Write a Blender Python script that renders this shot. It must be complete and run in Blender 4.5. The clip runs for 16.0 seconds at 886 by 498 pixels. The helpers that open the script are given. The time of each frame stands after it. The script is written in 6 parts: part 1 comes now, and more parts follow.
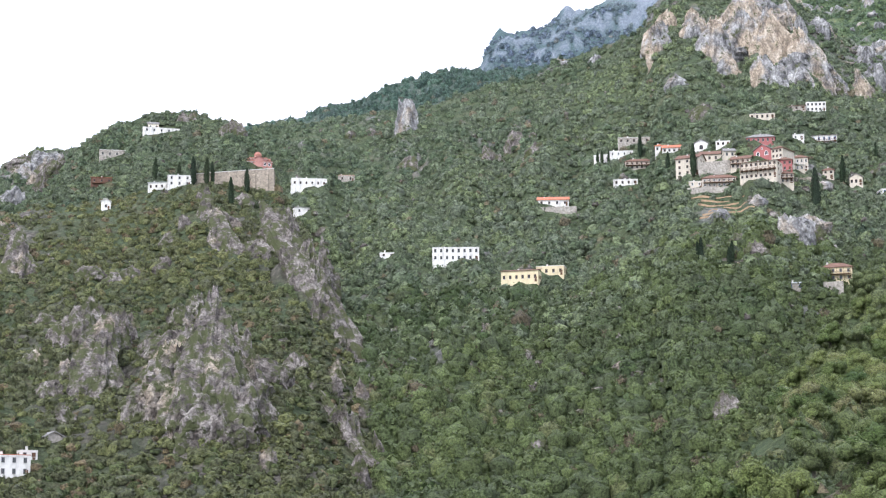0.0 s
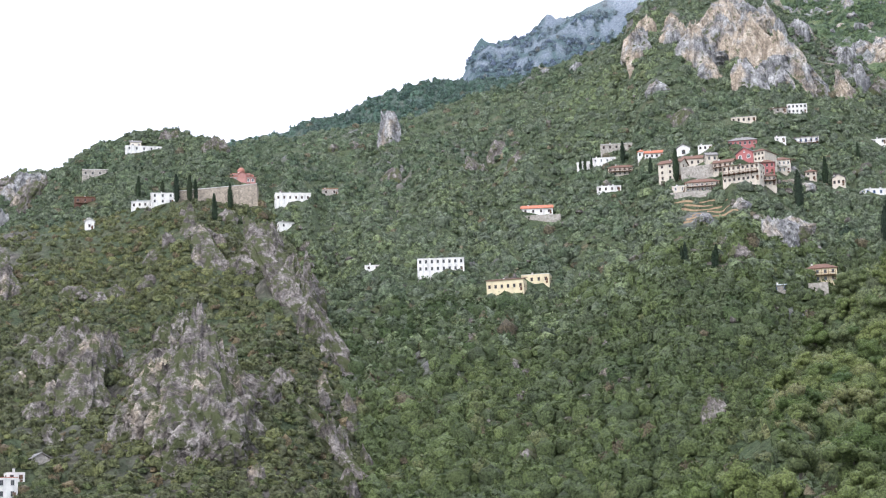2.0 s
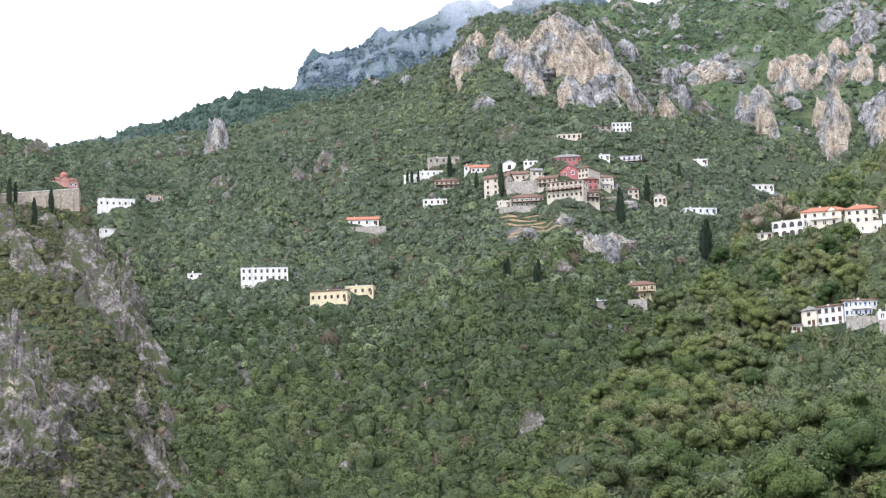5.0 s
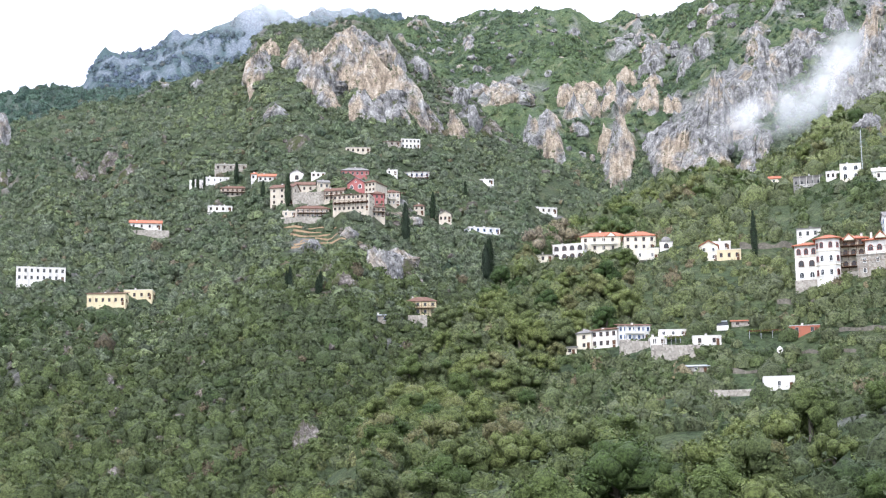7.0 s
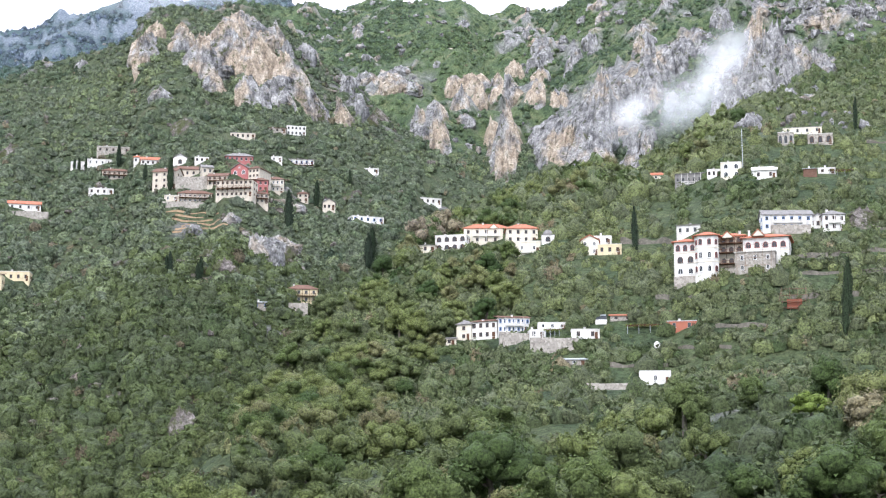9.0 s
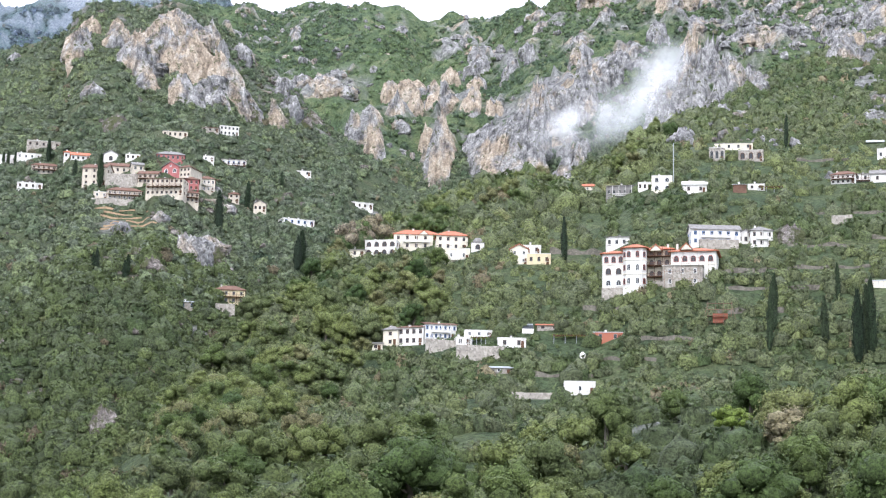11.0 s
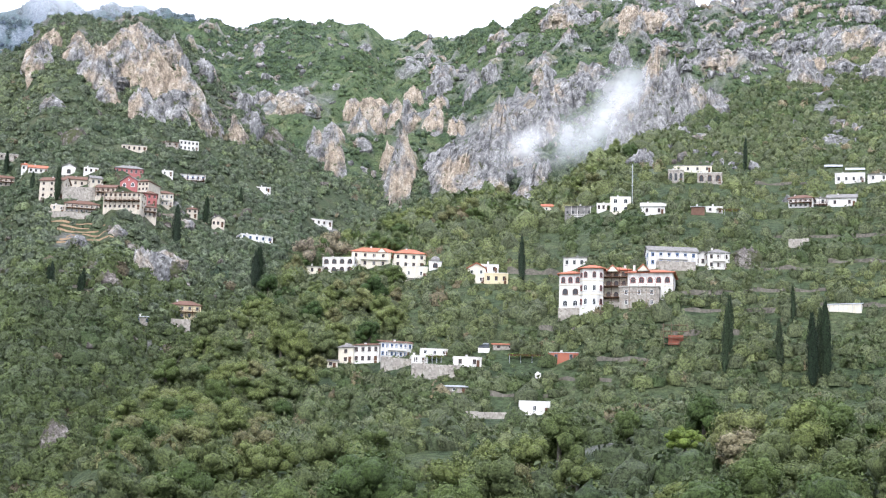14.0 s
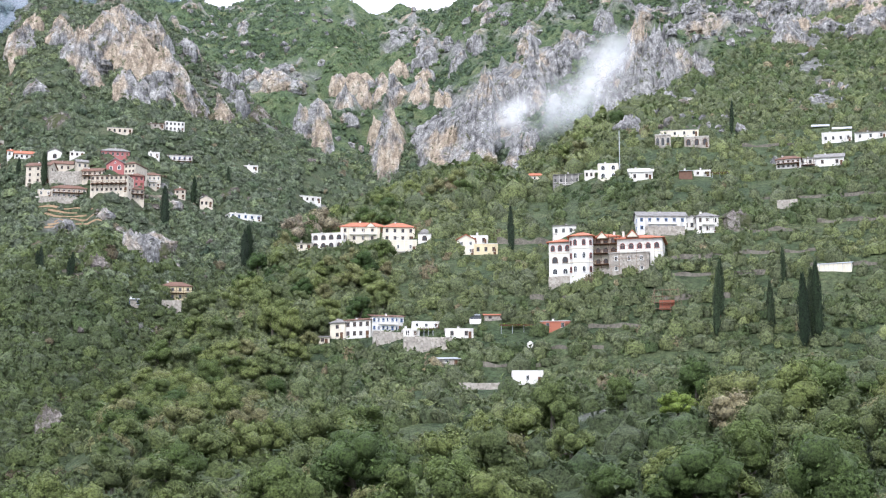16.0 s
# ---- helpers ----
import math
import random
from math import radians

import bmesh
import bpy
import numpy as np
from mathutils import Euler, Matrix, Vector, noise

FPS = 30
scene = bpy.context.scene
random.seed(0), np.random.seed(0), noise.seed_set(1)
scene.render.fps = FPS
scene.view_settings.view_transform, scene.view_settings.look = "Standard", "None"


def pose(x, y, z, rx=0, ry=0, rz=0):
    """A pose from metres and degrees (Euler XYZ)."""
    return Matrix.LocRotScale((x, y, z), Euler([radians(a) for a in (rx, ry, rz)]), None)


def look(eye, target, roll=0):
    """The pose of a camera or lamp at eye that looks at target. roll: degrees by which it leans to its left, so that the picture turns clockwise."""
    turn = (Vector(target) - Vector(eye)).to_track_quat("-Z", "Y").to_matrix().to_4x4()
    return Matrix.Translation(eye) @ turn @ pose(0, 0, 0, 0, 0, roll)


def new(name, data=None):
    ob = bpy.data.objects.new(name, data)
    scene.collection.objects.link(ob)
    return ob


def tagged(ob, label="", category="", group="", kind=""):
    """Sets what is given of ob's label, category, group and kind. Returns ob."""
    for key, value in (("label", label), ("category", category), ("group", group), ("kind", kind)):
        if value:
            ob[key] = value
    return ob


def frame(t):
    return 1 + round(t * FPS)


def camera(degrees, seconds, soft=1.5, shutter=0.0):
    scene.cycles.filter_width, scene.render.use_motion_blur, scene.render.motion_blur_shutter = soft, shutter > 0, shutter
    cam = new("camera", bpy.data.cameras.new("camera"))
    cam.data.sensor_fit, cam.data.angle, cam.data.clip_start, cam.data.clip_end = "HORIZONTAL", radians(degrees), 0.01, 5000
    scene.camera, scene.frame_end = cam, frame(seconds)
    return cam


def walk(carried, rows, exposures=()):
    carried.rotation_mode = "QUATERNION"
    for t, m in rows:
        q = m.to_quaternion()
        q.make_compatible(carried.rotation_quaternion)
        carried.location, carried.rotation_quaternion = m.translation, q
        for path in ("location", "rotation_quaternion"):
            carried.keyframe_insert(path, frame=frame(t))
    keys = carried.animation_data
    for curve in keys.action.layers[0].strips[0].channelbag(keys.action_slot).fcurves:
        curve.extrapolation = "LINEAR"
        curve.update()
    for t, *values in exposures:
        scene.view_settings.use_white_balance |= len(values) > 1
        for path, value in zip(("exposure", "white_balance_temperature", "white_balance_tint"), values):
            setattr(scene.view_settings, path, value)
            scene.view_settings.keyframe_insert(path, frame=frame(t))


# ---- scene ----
cam = camera(28.08, 16.0, soft=1.15)
PATH = [
    (0, (-4.88, -2.57, 6.25), (-16.560, 95.072, 24.432), -0.44),
    (0.5, (-4.57, -2.40, 6.25), (-16.463, 95.175, 24.603), -1.33),
    (1, (-4.27, -2.24, 6.25), (-15.306, 95.395, 24.813), -1.38),
    (1.5, (-3.96, -2.08, 6.25), (-14.931, 95.532, 24.982), -1.83),
    (2, (-3.66, -1.92, 6.25), (-14.625, 95.683, 25.031), -1.97),
    (2.5, (-3.35, -1.76, 6.25), (-13.031, 96.002, 24.910), -1.32),
    (3, (-3.05, -1.60, 6.25), (-12.488, 96.195, 24.864), -1.48),
    (3.2, (-2.93, -1.54, 6.25), (-12.299, 96.270, 24.837), -1.55),
    (5.3, (-1.65, -0.87, 6.25), (-0.854, 97.272, 25.441), -1.65),
    (5.5, (-1.52, -0.80, 6.25), (0.723, 97.305, 25.485), -1.46),
    (6, (-1.22, -0.64, 6.25), (4.344, 97.319, 25.558), -1.18),
    (6.5, (-0.91, -0.48, 6.25), (6.994, 97.295, 25.677), -0.72),
    (7, (-0.61, -0.32, 6.25), (10.078, 97.165, 25.804), -0.60),
    (7.5, (-0.30, -0.16, 6.25), (12.336, 97.087, 25.823), -0.92),
    (8, (0.00, 0.00, 6.25), (14.542, 97.008, 25.690), -0.40),
    (8.5, (0.30, 0.16, 6.25), (16.323, 96.979, 25.476), -0.06),
    (9, (0.61, 0.32, 6.25), (17.703, 97.007, 25.210), 0.00),
    (9.5, (0.91, 0.48, 6.25), (19.176, 96.969, 25.135), 0.43),
    (10, (1.22, 0.64, 6.25), (20.865, 96.827, 25.288), 0.53),
    (10.2, (1.34, 0.71, 6.25), (21.632, 96.742, 25.364), 0.92),
    (12.5, (2.74, 1.44, 6.25), (23.817, 97.128, 26.255), 1.39),
    (13, (3.05, 1.60, 6.25), (24.682, 97.102, 26.547), 1.38),
    (13.5, (3.35, 1.76, 6.25), (25.634, 97.080, 26.705), 1.61),
    (14, (3.66, 1.92, 6.25), (26.480, 97.110, 26.713), 1.80),
    (14.5, (3.96, 2.08, 6.25), (27.303, 97.203, 26.440), 2.19),
    (15, (4.27, 2.24, 6.25), (28.235, 97.262, 26.181), 2.32),
    (15.5, (4.57, 2.40, 6.25), (28.629, 97.489, 25.752), 1.67),
    (16, (4.88, 2.57, 6.25), (28.226, 97.933, 25.219), -0.13),
]
walk(cam, [(t, look(eye, target, roll)) for t, eye, target, roll in PATH],
     [(0, 1.17), (1.5, 1.15), (2.5, 1.04), (3.2, 1.02), (5.5, 1.17), (6.5, 1.23), (8, 1.23), (10, 1.25), (13.5, 1.20), (16, 1.16)])

# ---- sky and light ----
world = bpy.data.worlds.new("overcast_sky")
scene.world = world
world.use_nodes = True
wn, wl = world.node_tree.nodes, world.node_tree.links
background = wn["Background"]
sky = wn.new("ShaderNodeTexSky")
sky.sky_type, sky.sun_disc = "NISHITA", False
sky.sun_elevation, sky.sun_rotation = radians(52), radians(215)
sky.air_density, sky.dust_density = 1.0, 4.0
dim = wn.new("ShaderNodeVectorMath")
dim.operation = "SCALE"
dim.inputs["Scale"].default_value = 0.12
wl.new(sky.outputs[0], dim.inputs[0])
cover = wn.new("ShaderNodeTexNoise")
cover.inputs["Scale"].default_value, cover.inputs["Detail"].default_value = 2.2, 5.0
tone = wn.new("ShaderNodeValToRGB")
tone.color_ramp.elements[0].position, tone.color_ramp.elements[0].color = 0.3, (0.87, 0.94, 1.14, 1)
tone.color_ramp.elements[1].position, tone.color_ramp.elements[1].color = 0.65, (1.05, 1.10, 1.33, 1)
wl.new(cover.outputs[0], tone.inputs[0])
clouded = wn.new("ShaderNodeMix")
clouded.data_type = "RGBA"
clouded.inputs["Factor"].default_value = 0.85
wl.new(dim.outputs[0], clouded.inputs["A"])
wl.new(tone.outputs[0], clouded.inputs["B"])
wl.new(clouded.outputs["Result"], background.inputs["Color"])
background.inputs["Strength"].default_value = 1.0

sun = new("sun", bpy.data.lights.new("sun", "SUN"))
sun.data.energy, sun.data.angle, sun.data.color = 1.1, radians(24), (1.0, 0.98, 0.96)
sun.matrix_world = look((-200, -300, 460), (0, 100, 0))


# ---- materials ----
def material(name, rough=0.9):
    m = bpy.data.materials.new(name)
    m.use_nodes = True
    b = m.node_tree.nodes["Principled BSDF"]
    b.inputs["Roughness"].default_value = rough
    b.inputs["Specular IOR Level"].default_value = 0.2
    return m, m.node_tree.nodes, m.node_tree.links, b


def noise_node(n, l, scale, detail=6.0, rough=0.6, vec=None, stretch=None):
    t = n.new("ShaderNodeTexNoise")
    t.inputs["Scale"].default_value, t.inputs["Detail"].default_value, t.inputs["Roughness"].default_value = scale, detail, rough
    if vec is None:
        vec = n.new("ShaderNodeTexCoord").outputs["Object"]
    if stretch:
        mp = n.new("ShaderNodeMapping")
        mp.inputs["Scale"].default_value = stretch
        l.new(vec, mp.inputs[0])
        vec = mp.outputs[0]
    l.new(vec, t.inputs["Vector"])
    return t.outputs[0]


def ramp(n, l, value, *stops):
    r = n.new("ShaderNodeValToRGB")
    e = r.color_ramp.elements
    while len(e) < len(stops):
        e.new(0.5)
    for k, (p, c) in enumerate(stops):
        e[k].position, e[k].color = p, (*c, 1) if len(c) == 3 else c
    l.new(value, r.inputs[0])
    return r.outputs[0]


def blend(n, l, fac, a, b, mode="MIX"):
    m = n.new("ShaderNodeMix")
    m.data_type, m.blend_type = "RGBA", mode
    for key, v in (("Factor", fac), ("A", a), ("B", b)):
        s = m.inputs[key]
        if isinstance(v, (int, float)):
            s.default_value = v
        elif isinstance(v, tuple):
            s.default_value = (*v, 1)
        else:
            l.new(v, s)
    return m.outputs["Result"]


def bump(n, l, b, height, strength, distance):
    k = n.new("ShaderNodeBump")
    k.inputs["Strength"].default_value, k.inputs["Distance"].default_value = strength, distance
    l.new(height, k.inputs["Height"])
    l.new(k.outputs[0], b.inputs["Normal"])


def rock_colour(n, l, vec, warmth=0.56, darker=False):
    grain = noise_node(n, l, 0.9, 10, 0.75, vec)
    streak = noise_node(n, l, 0.13, 10, 0.74, vec, (1.5, 1.5, 0.9) if darker else (1.5, 1.5, 0.45))
    warm = noise_node(n, l, 0.03, 6, 0.65, vec, (1.0, 1.0, 0.6))
    grey = ramp(n, l, streak, (0.38, (0.075, 0.075, 0.08)), (0.48, (0.215, 0.215, 0.22)), (0.61, (0.41, 0.41, 0.405)))
    # second set of greys, darker and browner throughout
    if darker:
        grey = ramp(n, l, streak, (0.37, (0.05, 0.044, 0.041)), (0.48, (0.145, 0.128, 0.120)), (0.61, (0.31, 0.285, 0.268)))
    ochre = ramp(n, l, streak, (0.34, (0.15, 0.125, 0.105)), (0.48, (0.37, 0.305, 0.235)), (0.63, (0.52, 0.46, 0.385)))
    mix = blend(n, l, ramp(n, l, warm, (warmth - 0.04, (0, 0, 0)), (warmth + 0.05, (1, 1, 1))), grey, ochre)
    mix = blend(n, l, 0.8 if darker else 0.55, mix, ramp(n, l, grain, (0.36, (0.18, 0.18, 0.18)), (0.62, (0.80, 0.80, 0.79))), "OVERLAY")
    # upright clefts, darkened in the colour along bent cell edges
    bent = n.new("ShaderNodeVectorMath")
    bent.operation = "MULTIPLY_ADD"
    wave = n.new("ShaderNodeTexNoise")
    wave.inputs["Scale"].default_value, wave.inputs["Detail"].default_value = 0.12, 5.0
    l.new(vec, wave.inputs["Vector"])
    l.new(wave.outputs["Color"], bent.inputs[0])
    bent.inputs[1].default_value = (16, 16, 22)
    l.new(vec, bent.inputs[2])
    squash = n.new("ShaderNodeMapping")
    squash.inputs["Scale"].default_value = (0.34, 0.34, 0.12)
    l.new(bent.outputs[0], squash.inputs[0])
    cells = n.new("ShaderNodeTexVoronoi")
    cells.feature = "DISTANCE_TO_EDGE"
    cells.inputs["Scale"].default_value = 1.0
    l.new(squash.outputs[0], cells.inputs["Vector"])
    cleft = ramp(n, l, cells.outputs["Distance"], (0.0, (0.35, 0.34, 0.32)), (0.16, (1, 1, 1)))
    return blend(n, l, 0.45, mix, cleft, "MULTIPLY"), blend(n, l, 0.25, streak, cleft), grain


def rock_material(name, warmth, mossy=0.6, darker=False):
    m, n, l, b = material(name, 0.95)
    vec = n.new("ShaderNodeNewGeometry").outputs["Position"]
    colour, streak, grain = rock_colour(n, l, vec, warmth, darker)
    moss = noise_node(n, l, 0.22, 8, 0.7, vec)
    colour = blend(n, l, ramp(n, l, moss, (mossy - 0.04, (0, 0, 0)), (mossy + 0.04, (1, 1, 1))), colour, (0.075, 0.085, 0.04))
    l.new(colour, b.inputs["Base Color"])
    bump(n, l, b, blend(n, l, 0.3, streak, grain), 1.0, 2.2)
    return m


def ground_material():
    m, n, l, b = material("mountain_ground", 0.95)
    vec = n.new("ShaderNodeTexCoord").outputs["Object"]
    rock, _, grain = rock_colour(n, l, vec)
    streak = noise_node(n, l, 0.2, 9, 0.7, vec, (1.3, 1.3, 0.55))
    a = n.new("ShaderNodeAttribute")
    a.attribute_name = "rock"
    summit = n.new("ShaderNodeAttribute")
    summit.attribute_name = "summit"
    # bluish rock on the far heights: distance haze put into the colour
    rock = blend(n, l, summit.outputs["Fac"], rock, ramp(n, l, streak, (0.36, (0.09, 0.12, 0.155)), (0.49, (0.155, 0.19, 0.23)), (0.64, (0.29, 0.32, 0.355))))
    # ground rock on the spur takes the darker brown-grey set
    darker = n.new("ShaderNodeAttribute")
    darker.attribute_name = "darker"
    rock = blend(n, l, darker.outputs["Fac"], rock, ramp(n, l, streak, (0.34, (0.05, 0.046, 0.042)), (0.48, (0.125, 0.112, 0.10)), (0.64, (0.26, 0.235, 0.21))))
    patch = noise_node(n, l, 0.05, 8, 0.7, vec)
    # floor colour kept dark: the shade between plants is put into it
    scrub = ramp(n, l, patch, (0.36, (0.052, 0.074, 0.040)), (0.52, (0.076, 0.098, 0.052)), (0.64, (0.11, 0.11, 0.068)), (0.74, (0.19, 0.145, 0.10)))
    meadow = n.new("ShaderNodeAttribute")
    meadow.attribute_name = "meadow"
    green = ramp(n, l, noise_node(n, l, 0.035, 10, 0.78, vec), (0.36, (0.040, 0.068, 0.040)), (0.48, (0.080, 0.118, 0.060)), (0.58, (0.125, 0.158, 0.078)), (0.68, (0.20, 0.185, 0.125)))
    scrub = blend(n, l, meadow.outputs["Fac"], scrub, green)
    # the far scrub floor gets the same haze blue
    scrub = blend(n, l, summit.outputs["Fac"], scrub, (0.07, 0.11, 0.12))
    fine = noise_node(n, l, 0.55, 9, 0.75, vec)
    scrub = blend(n, l, 0.85, scrub, ramp(n, l, fine, (0.36, (0.15, 0.15, 0.15)), (0.62, (0.85, 0.85, 0.80))), "OVERLAY")
    l.new(blend(n, l, a.outputs["Fac"], scrub, rock), b.inputs["Base Color"])
    bump(n, l, b, fine, 1.0, 3.0)
    return m


def foliage_material(name, dark, mid, light, dry, whole=False, grain=1.6):
    """Leaves, tinted plant by plant and spray by spray; some light passes through them."""
    m, n, l, b = material(name, 0.6)
    b.inputs["Specular IOR Level"].default_value = 0.2
    if whole:
        t = n.new("ShaderNodeObjectInfo").outputs["Random"]
    else:
        a = n.new("ShaderNodeAttribute")
        a.attribute_name = "tone"
        t = a.outputs["Fac"]
    g = n.new("ShaderNodeNewGeometry")
    silver = tuple((p + q) / 2 * k for p, q, k in zip(dark, light, (1.05, 0.99, 1.25)))
    base = ramp(n, l, t, (0.0, dark), (0.25, mid), (0.42, silver), (0.60, tuple((p + q) / 2 for p, q in zip(mid, light))), (0.85, light), (1.0, dry))
    leaf = ramp(n, l, g.outputs["Random Per Island"], (0.0, (0.30, 0.30, 0.30)), (1.0, (0.68, 0.68, 0.63)))
    colour = blend(n, l, 0.6, base, leaf, "OVERLAY")
    fine = noise_node(n, l, grain, 4, 0.75, g.outputs["Position"])
    colour = blend(n, l, 0.8, colour, ramp(n, l, fine, (0.39, (0.16, 0.16, 0.16)), (0.59, (0.80, 0.80, 0.73))), "OVERLAY")
    l.new(colour, b.inputs["Base Color"])
    bump(n, l, b, fine, 1.0, 1.6 / grain)
    glow = n.new("ShaderNodeBsdfTranslucent")
    l.new(colour, glow.inputs["Color"])
    mix = n.new("ShaderNodeMixShader")
    mix.inputs[0].default_value = 0.2
    l.new(b.outputs[0], mix.inputs[1])
    l.new(glow.outputs[0], mix.inputs[2])
    l.new(mix.outputs[0], n["Material Output"].inputs["Surface"])
    return m


ROCK = rock_material("limestone", 0.57)
WARM_ROCK = rock_material("ochre_limestone", 0.46)
DARK_ROCK = rock_material("dark_limestone", 0.62, 0.515, True)
GROUND = ground_material()
# maquis leaves are paled and blued: light haze put into their base colour
SHRUB = foliage_material("maquis_leaves", (0.074, 0.110, 0.078), (0.134, 0.178, 0.110), (0.210, 0.255, 0.138), (0.20, 0.175, 0.125), grain=0.8)
SPUR_LEAVES = foliage_material("spur_scrub_leaves", (0.058, 0.080, 0.042), (0.102, 0.128, 0.058), (0.172, 0.182, 0.084), (0.175, 0.140, 0.09), grain=1.0)
VALLEY_WOOD = foliage_material("valley_wood_leaves", (0.042, 0.068, 0.034), (0.074, 0.108, 0.048), (0.130, 0.164, 0.070), (0.135, 0.115, 0.08), grain=1.4)
# far woods, firs and ridge: distance haze is mixed into these leaf colours
FAR_SHRUB = foliage_material("hazed_far_leaves", (0.055, 0.096, 0.066), (0.088, 0.138, 0.080), (0.140, 0.200, 0.100), (0.17, 0.165, 0.115), grain=0.45)
HAZED_FIR = foliage_material("hazed_fir_needles", (0.105, 0.155, 0.205), (0.130, 0.180, 0.225), (0.17, 0.22, 0.245), (0.18, 0.20, 0.21), grain=0.4)
RIDGE_WOOD = foliage_material("hazed_ridge_leaves", (0.060, 0.110, 0.095), (0.090, 0.150, 0.120), (0.13, 0.19, 0.135), (0.15, 0.16, 0.13), grain=0.5)
OLIVE = foliage_material("olive_leaves", (0.056, 0.090, 0.042), (0.114, 0.152, 0.068), (0.204, 0.234, 0.110), (0.22, 0.19, 0.125), grain=1.5)
OAK = foliage_material("oak_leaves", (0.062, 0.106, 0.038), (0.126, 0.172, 0.062), (0.198, 0.236, 0.092), (0.21, 0.195, 0.115), True, 2.1)
CYPRESS = foliage_material("cypress_leaves", (0.026, 0.046, 0.028), (0.036, 0.060, 0.034), (0.048, 0.074, 0.042), (0.05, 0.07, 0.04), True, 2.0)
BARE_TWIGS = foliage_material("bare_twigs", (0.27, 0.245, 0.165), (0.30, 0.27, 0.18), (0.33, 0.295, 0.20), (0.33, 0.28, 0.19), True, 1.2)
FRESH = foliage_material("fresh_leaves", (0.16, 0.25, 0.05), (0.20, 0.29, 0.06), (0.24, 0.33, 0.07), (0.25, 0.33, 0.07), True, 2.0)
RUSSET = foliage_material("russet_leaves", (0.17, 0.11, 0.075), (0.21, 0.14, 0.09), (0.25, 0.17, 0.11), (0.25, 0.17, 0.11), True, 2.0)


# ---- lie of the land ----
def hashed(i, j, seed):
    h = (i * 374761393 + j * 668265263 + seed * 1442695041) & 0xFFFFFFFF
    h = ((h ^ (h >> 13)) * 1274126177) & 0xFFFFFFFF
    return ((h ^ (h >> 16)) & 0xFFFF) / 65535.0


def vnoise(x, y, seed=0):
    """Smooth value noise between 0 and 1."""
    i, j = np.floor(x).astype(np.int64), np.floor(y).astype(np.int64)
    u, v = x - i, y - j
    u, v = u * u * (3 - 2 * u), v * v * (3 - 2 * v)
    a, b, c, d = hashed(i, j, seed), hashed(i + 1, j, seed), hashed(i, j + 1, seed), hashed(i + 1, j + 1, seed)
    return a + (b - a) * u + (c - a) * v + (a - b - c + d) * u * v


def fbm(x, y, octaves=5, seed=0, ridged=False):
    total, amp, norm = 0.0, 1.0, 0.0
    for k in range(octaves):
        n = vnoise(x * 2.03**k + 17.1 * k, y * 2.03**k - 9.7 * k, seed + k) * 2 - 1
        total = total + amp * ((1 - 2 * np.abs(n)) if ridged else n)
        norm, amp = norm + amp, amp * 0.52
    return total / norm


# Ridges: bearing in degrees from +y, distance and height in metres.
SPUR = [(-24.92, 861, 166.0), (-21.49, 862, 176.6), (-20.80, 862, 182.1), (-18.85, 875, 191.5), (-16.15, 869, 198.4), (-15.23, 875, 204.9), (-12.65, 861, 201.9),
        (-12.11, 800, 169.2), (-11.39, 725, 133.8), (-10.69, 650, 95.1), (-9.99, 600, 67.0), (-9.30, 562, 45.2), (-8.60, 531, 26.2), (-7.92, 500, 9.5)]
KNOB = [(-24.00, 1061, 203.8), (-21.42, 1062, 214.5), (-20.40, 1062, 232.5), (-19.19, 1062, 260.2), (-18.31, 1061, 272.5), (-16.68, 1062, 286.1), (-15.30, 1062, 288.5),
        (-14.19, 1038, 275.8), (-13.54, 1025, 262.5), (-12.04, 1000, 228.2), (-10.55, 975, 193.8)]
LEFT = [(-24.88, 1250, 273.2), (-21.43, 1250, 280.6), (-20.40, 1249, 304.5), (-19.15, 1249, 305.9), (-17.85, 1250, 280.6)]
VILLAGE = [(-21.55, 1250, 287.5), (-16.62, 1250, 311.8), (-13.15, 1250, 325.0), (-9.93, 1250, 338.5), (-8.5, 1250, 342.0), (-7.0, 1250, 347.5), (-5.31, 1250, 359.0), (-2.10, 1225, 372.0),
           (-0.38, 1200, 378.9), (0.05, 1188, 395.5), (0.59, 1188, 399.4), (2.31, 1175, 396.4), (3.66, 1175, 400.2), (4.59, 1162, 386.4), (5.52, 1150, 367.4),
           (6.61, 1125, 337.1), (8.22, 1075, 293.2), (10.90, 1000, 241.8), (12.66, 950, 215.5), (14.37, 900, 184.9)]
NEAR = [(0.89, 399, 18.9), (1.65, 424, 28.9), (3.26, 474, 46.8), (5.21, 538, 78.4), (7.10, 599, 106.0), (8.51, 649, 126.6), (9.57, 699, 147.9), (11.03, 736, 162.2),
        (13.79, 775, 188.0), (15.65, 800, 196.9), (17.51, 811, 202.9), (18.43, 825, 217.0), (19.91, 861, 241.0), (21.21, 899, 260.6), (22.68, 1000, 303.0),
        (24.32, 1125, 354.2), (27.01, 1249, 412.6), (31.14, 1311, 457.6)]
GORGE = [(1.9, 2500, 750.0), (3.10, 2500, 852.1), (4.98, 2500, 853.1), (6.70, 2500, 837.1), (7.44, 2438, 831.6), (9.53, 2374, 824.8), (10.68, 2375, 823.2),
         (11.46, 2375, 801.9), (12.41, 2375, 810.5), (13.75, 2250, 759.9), (14.52, 2125, 728.0), (15.47, 2062, 720.9), (16.99, 2000, 714.0), (18.90, 1936, 702.9),
         (21.54, 1875, 680.2), (27.05, 1874, 700.4), (31.19, 1875, 714.4)]
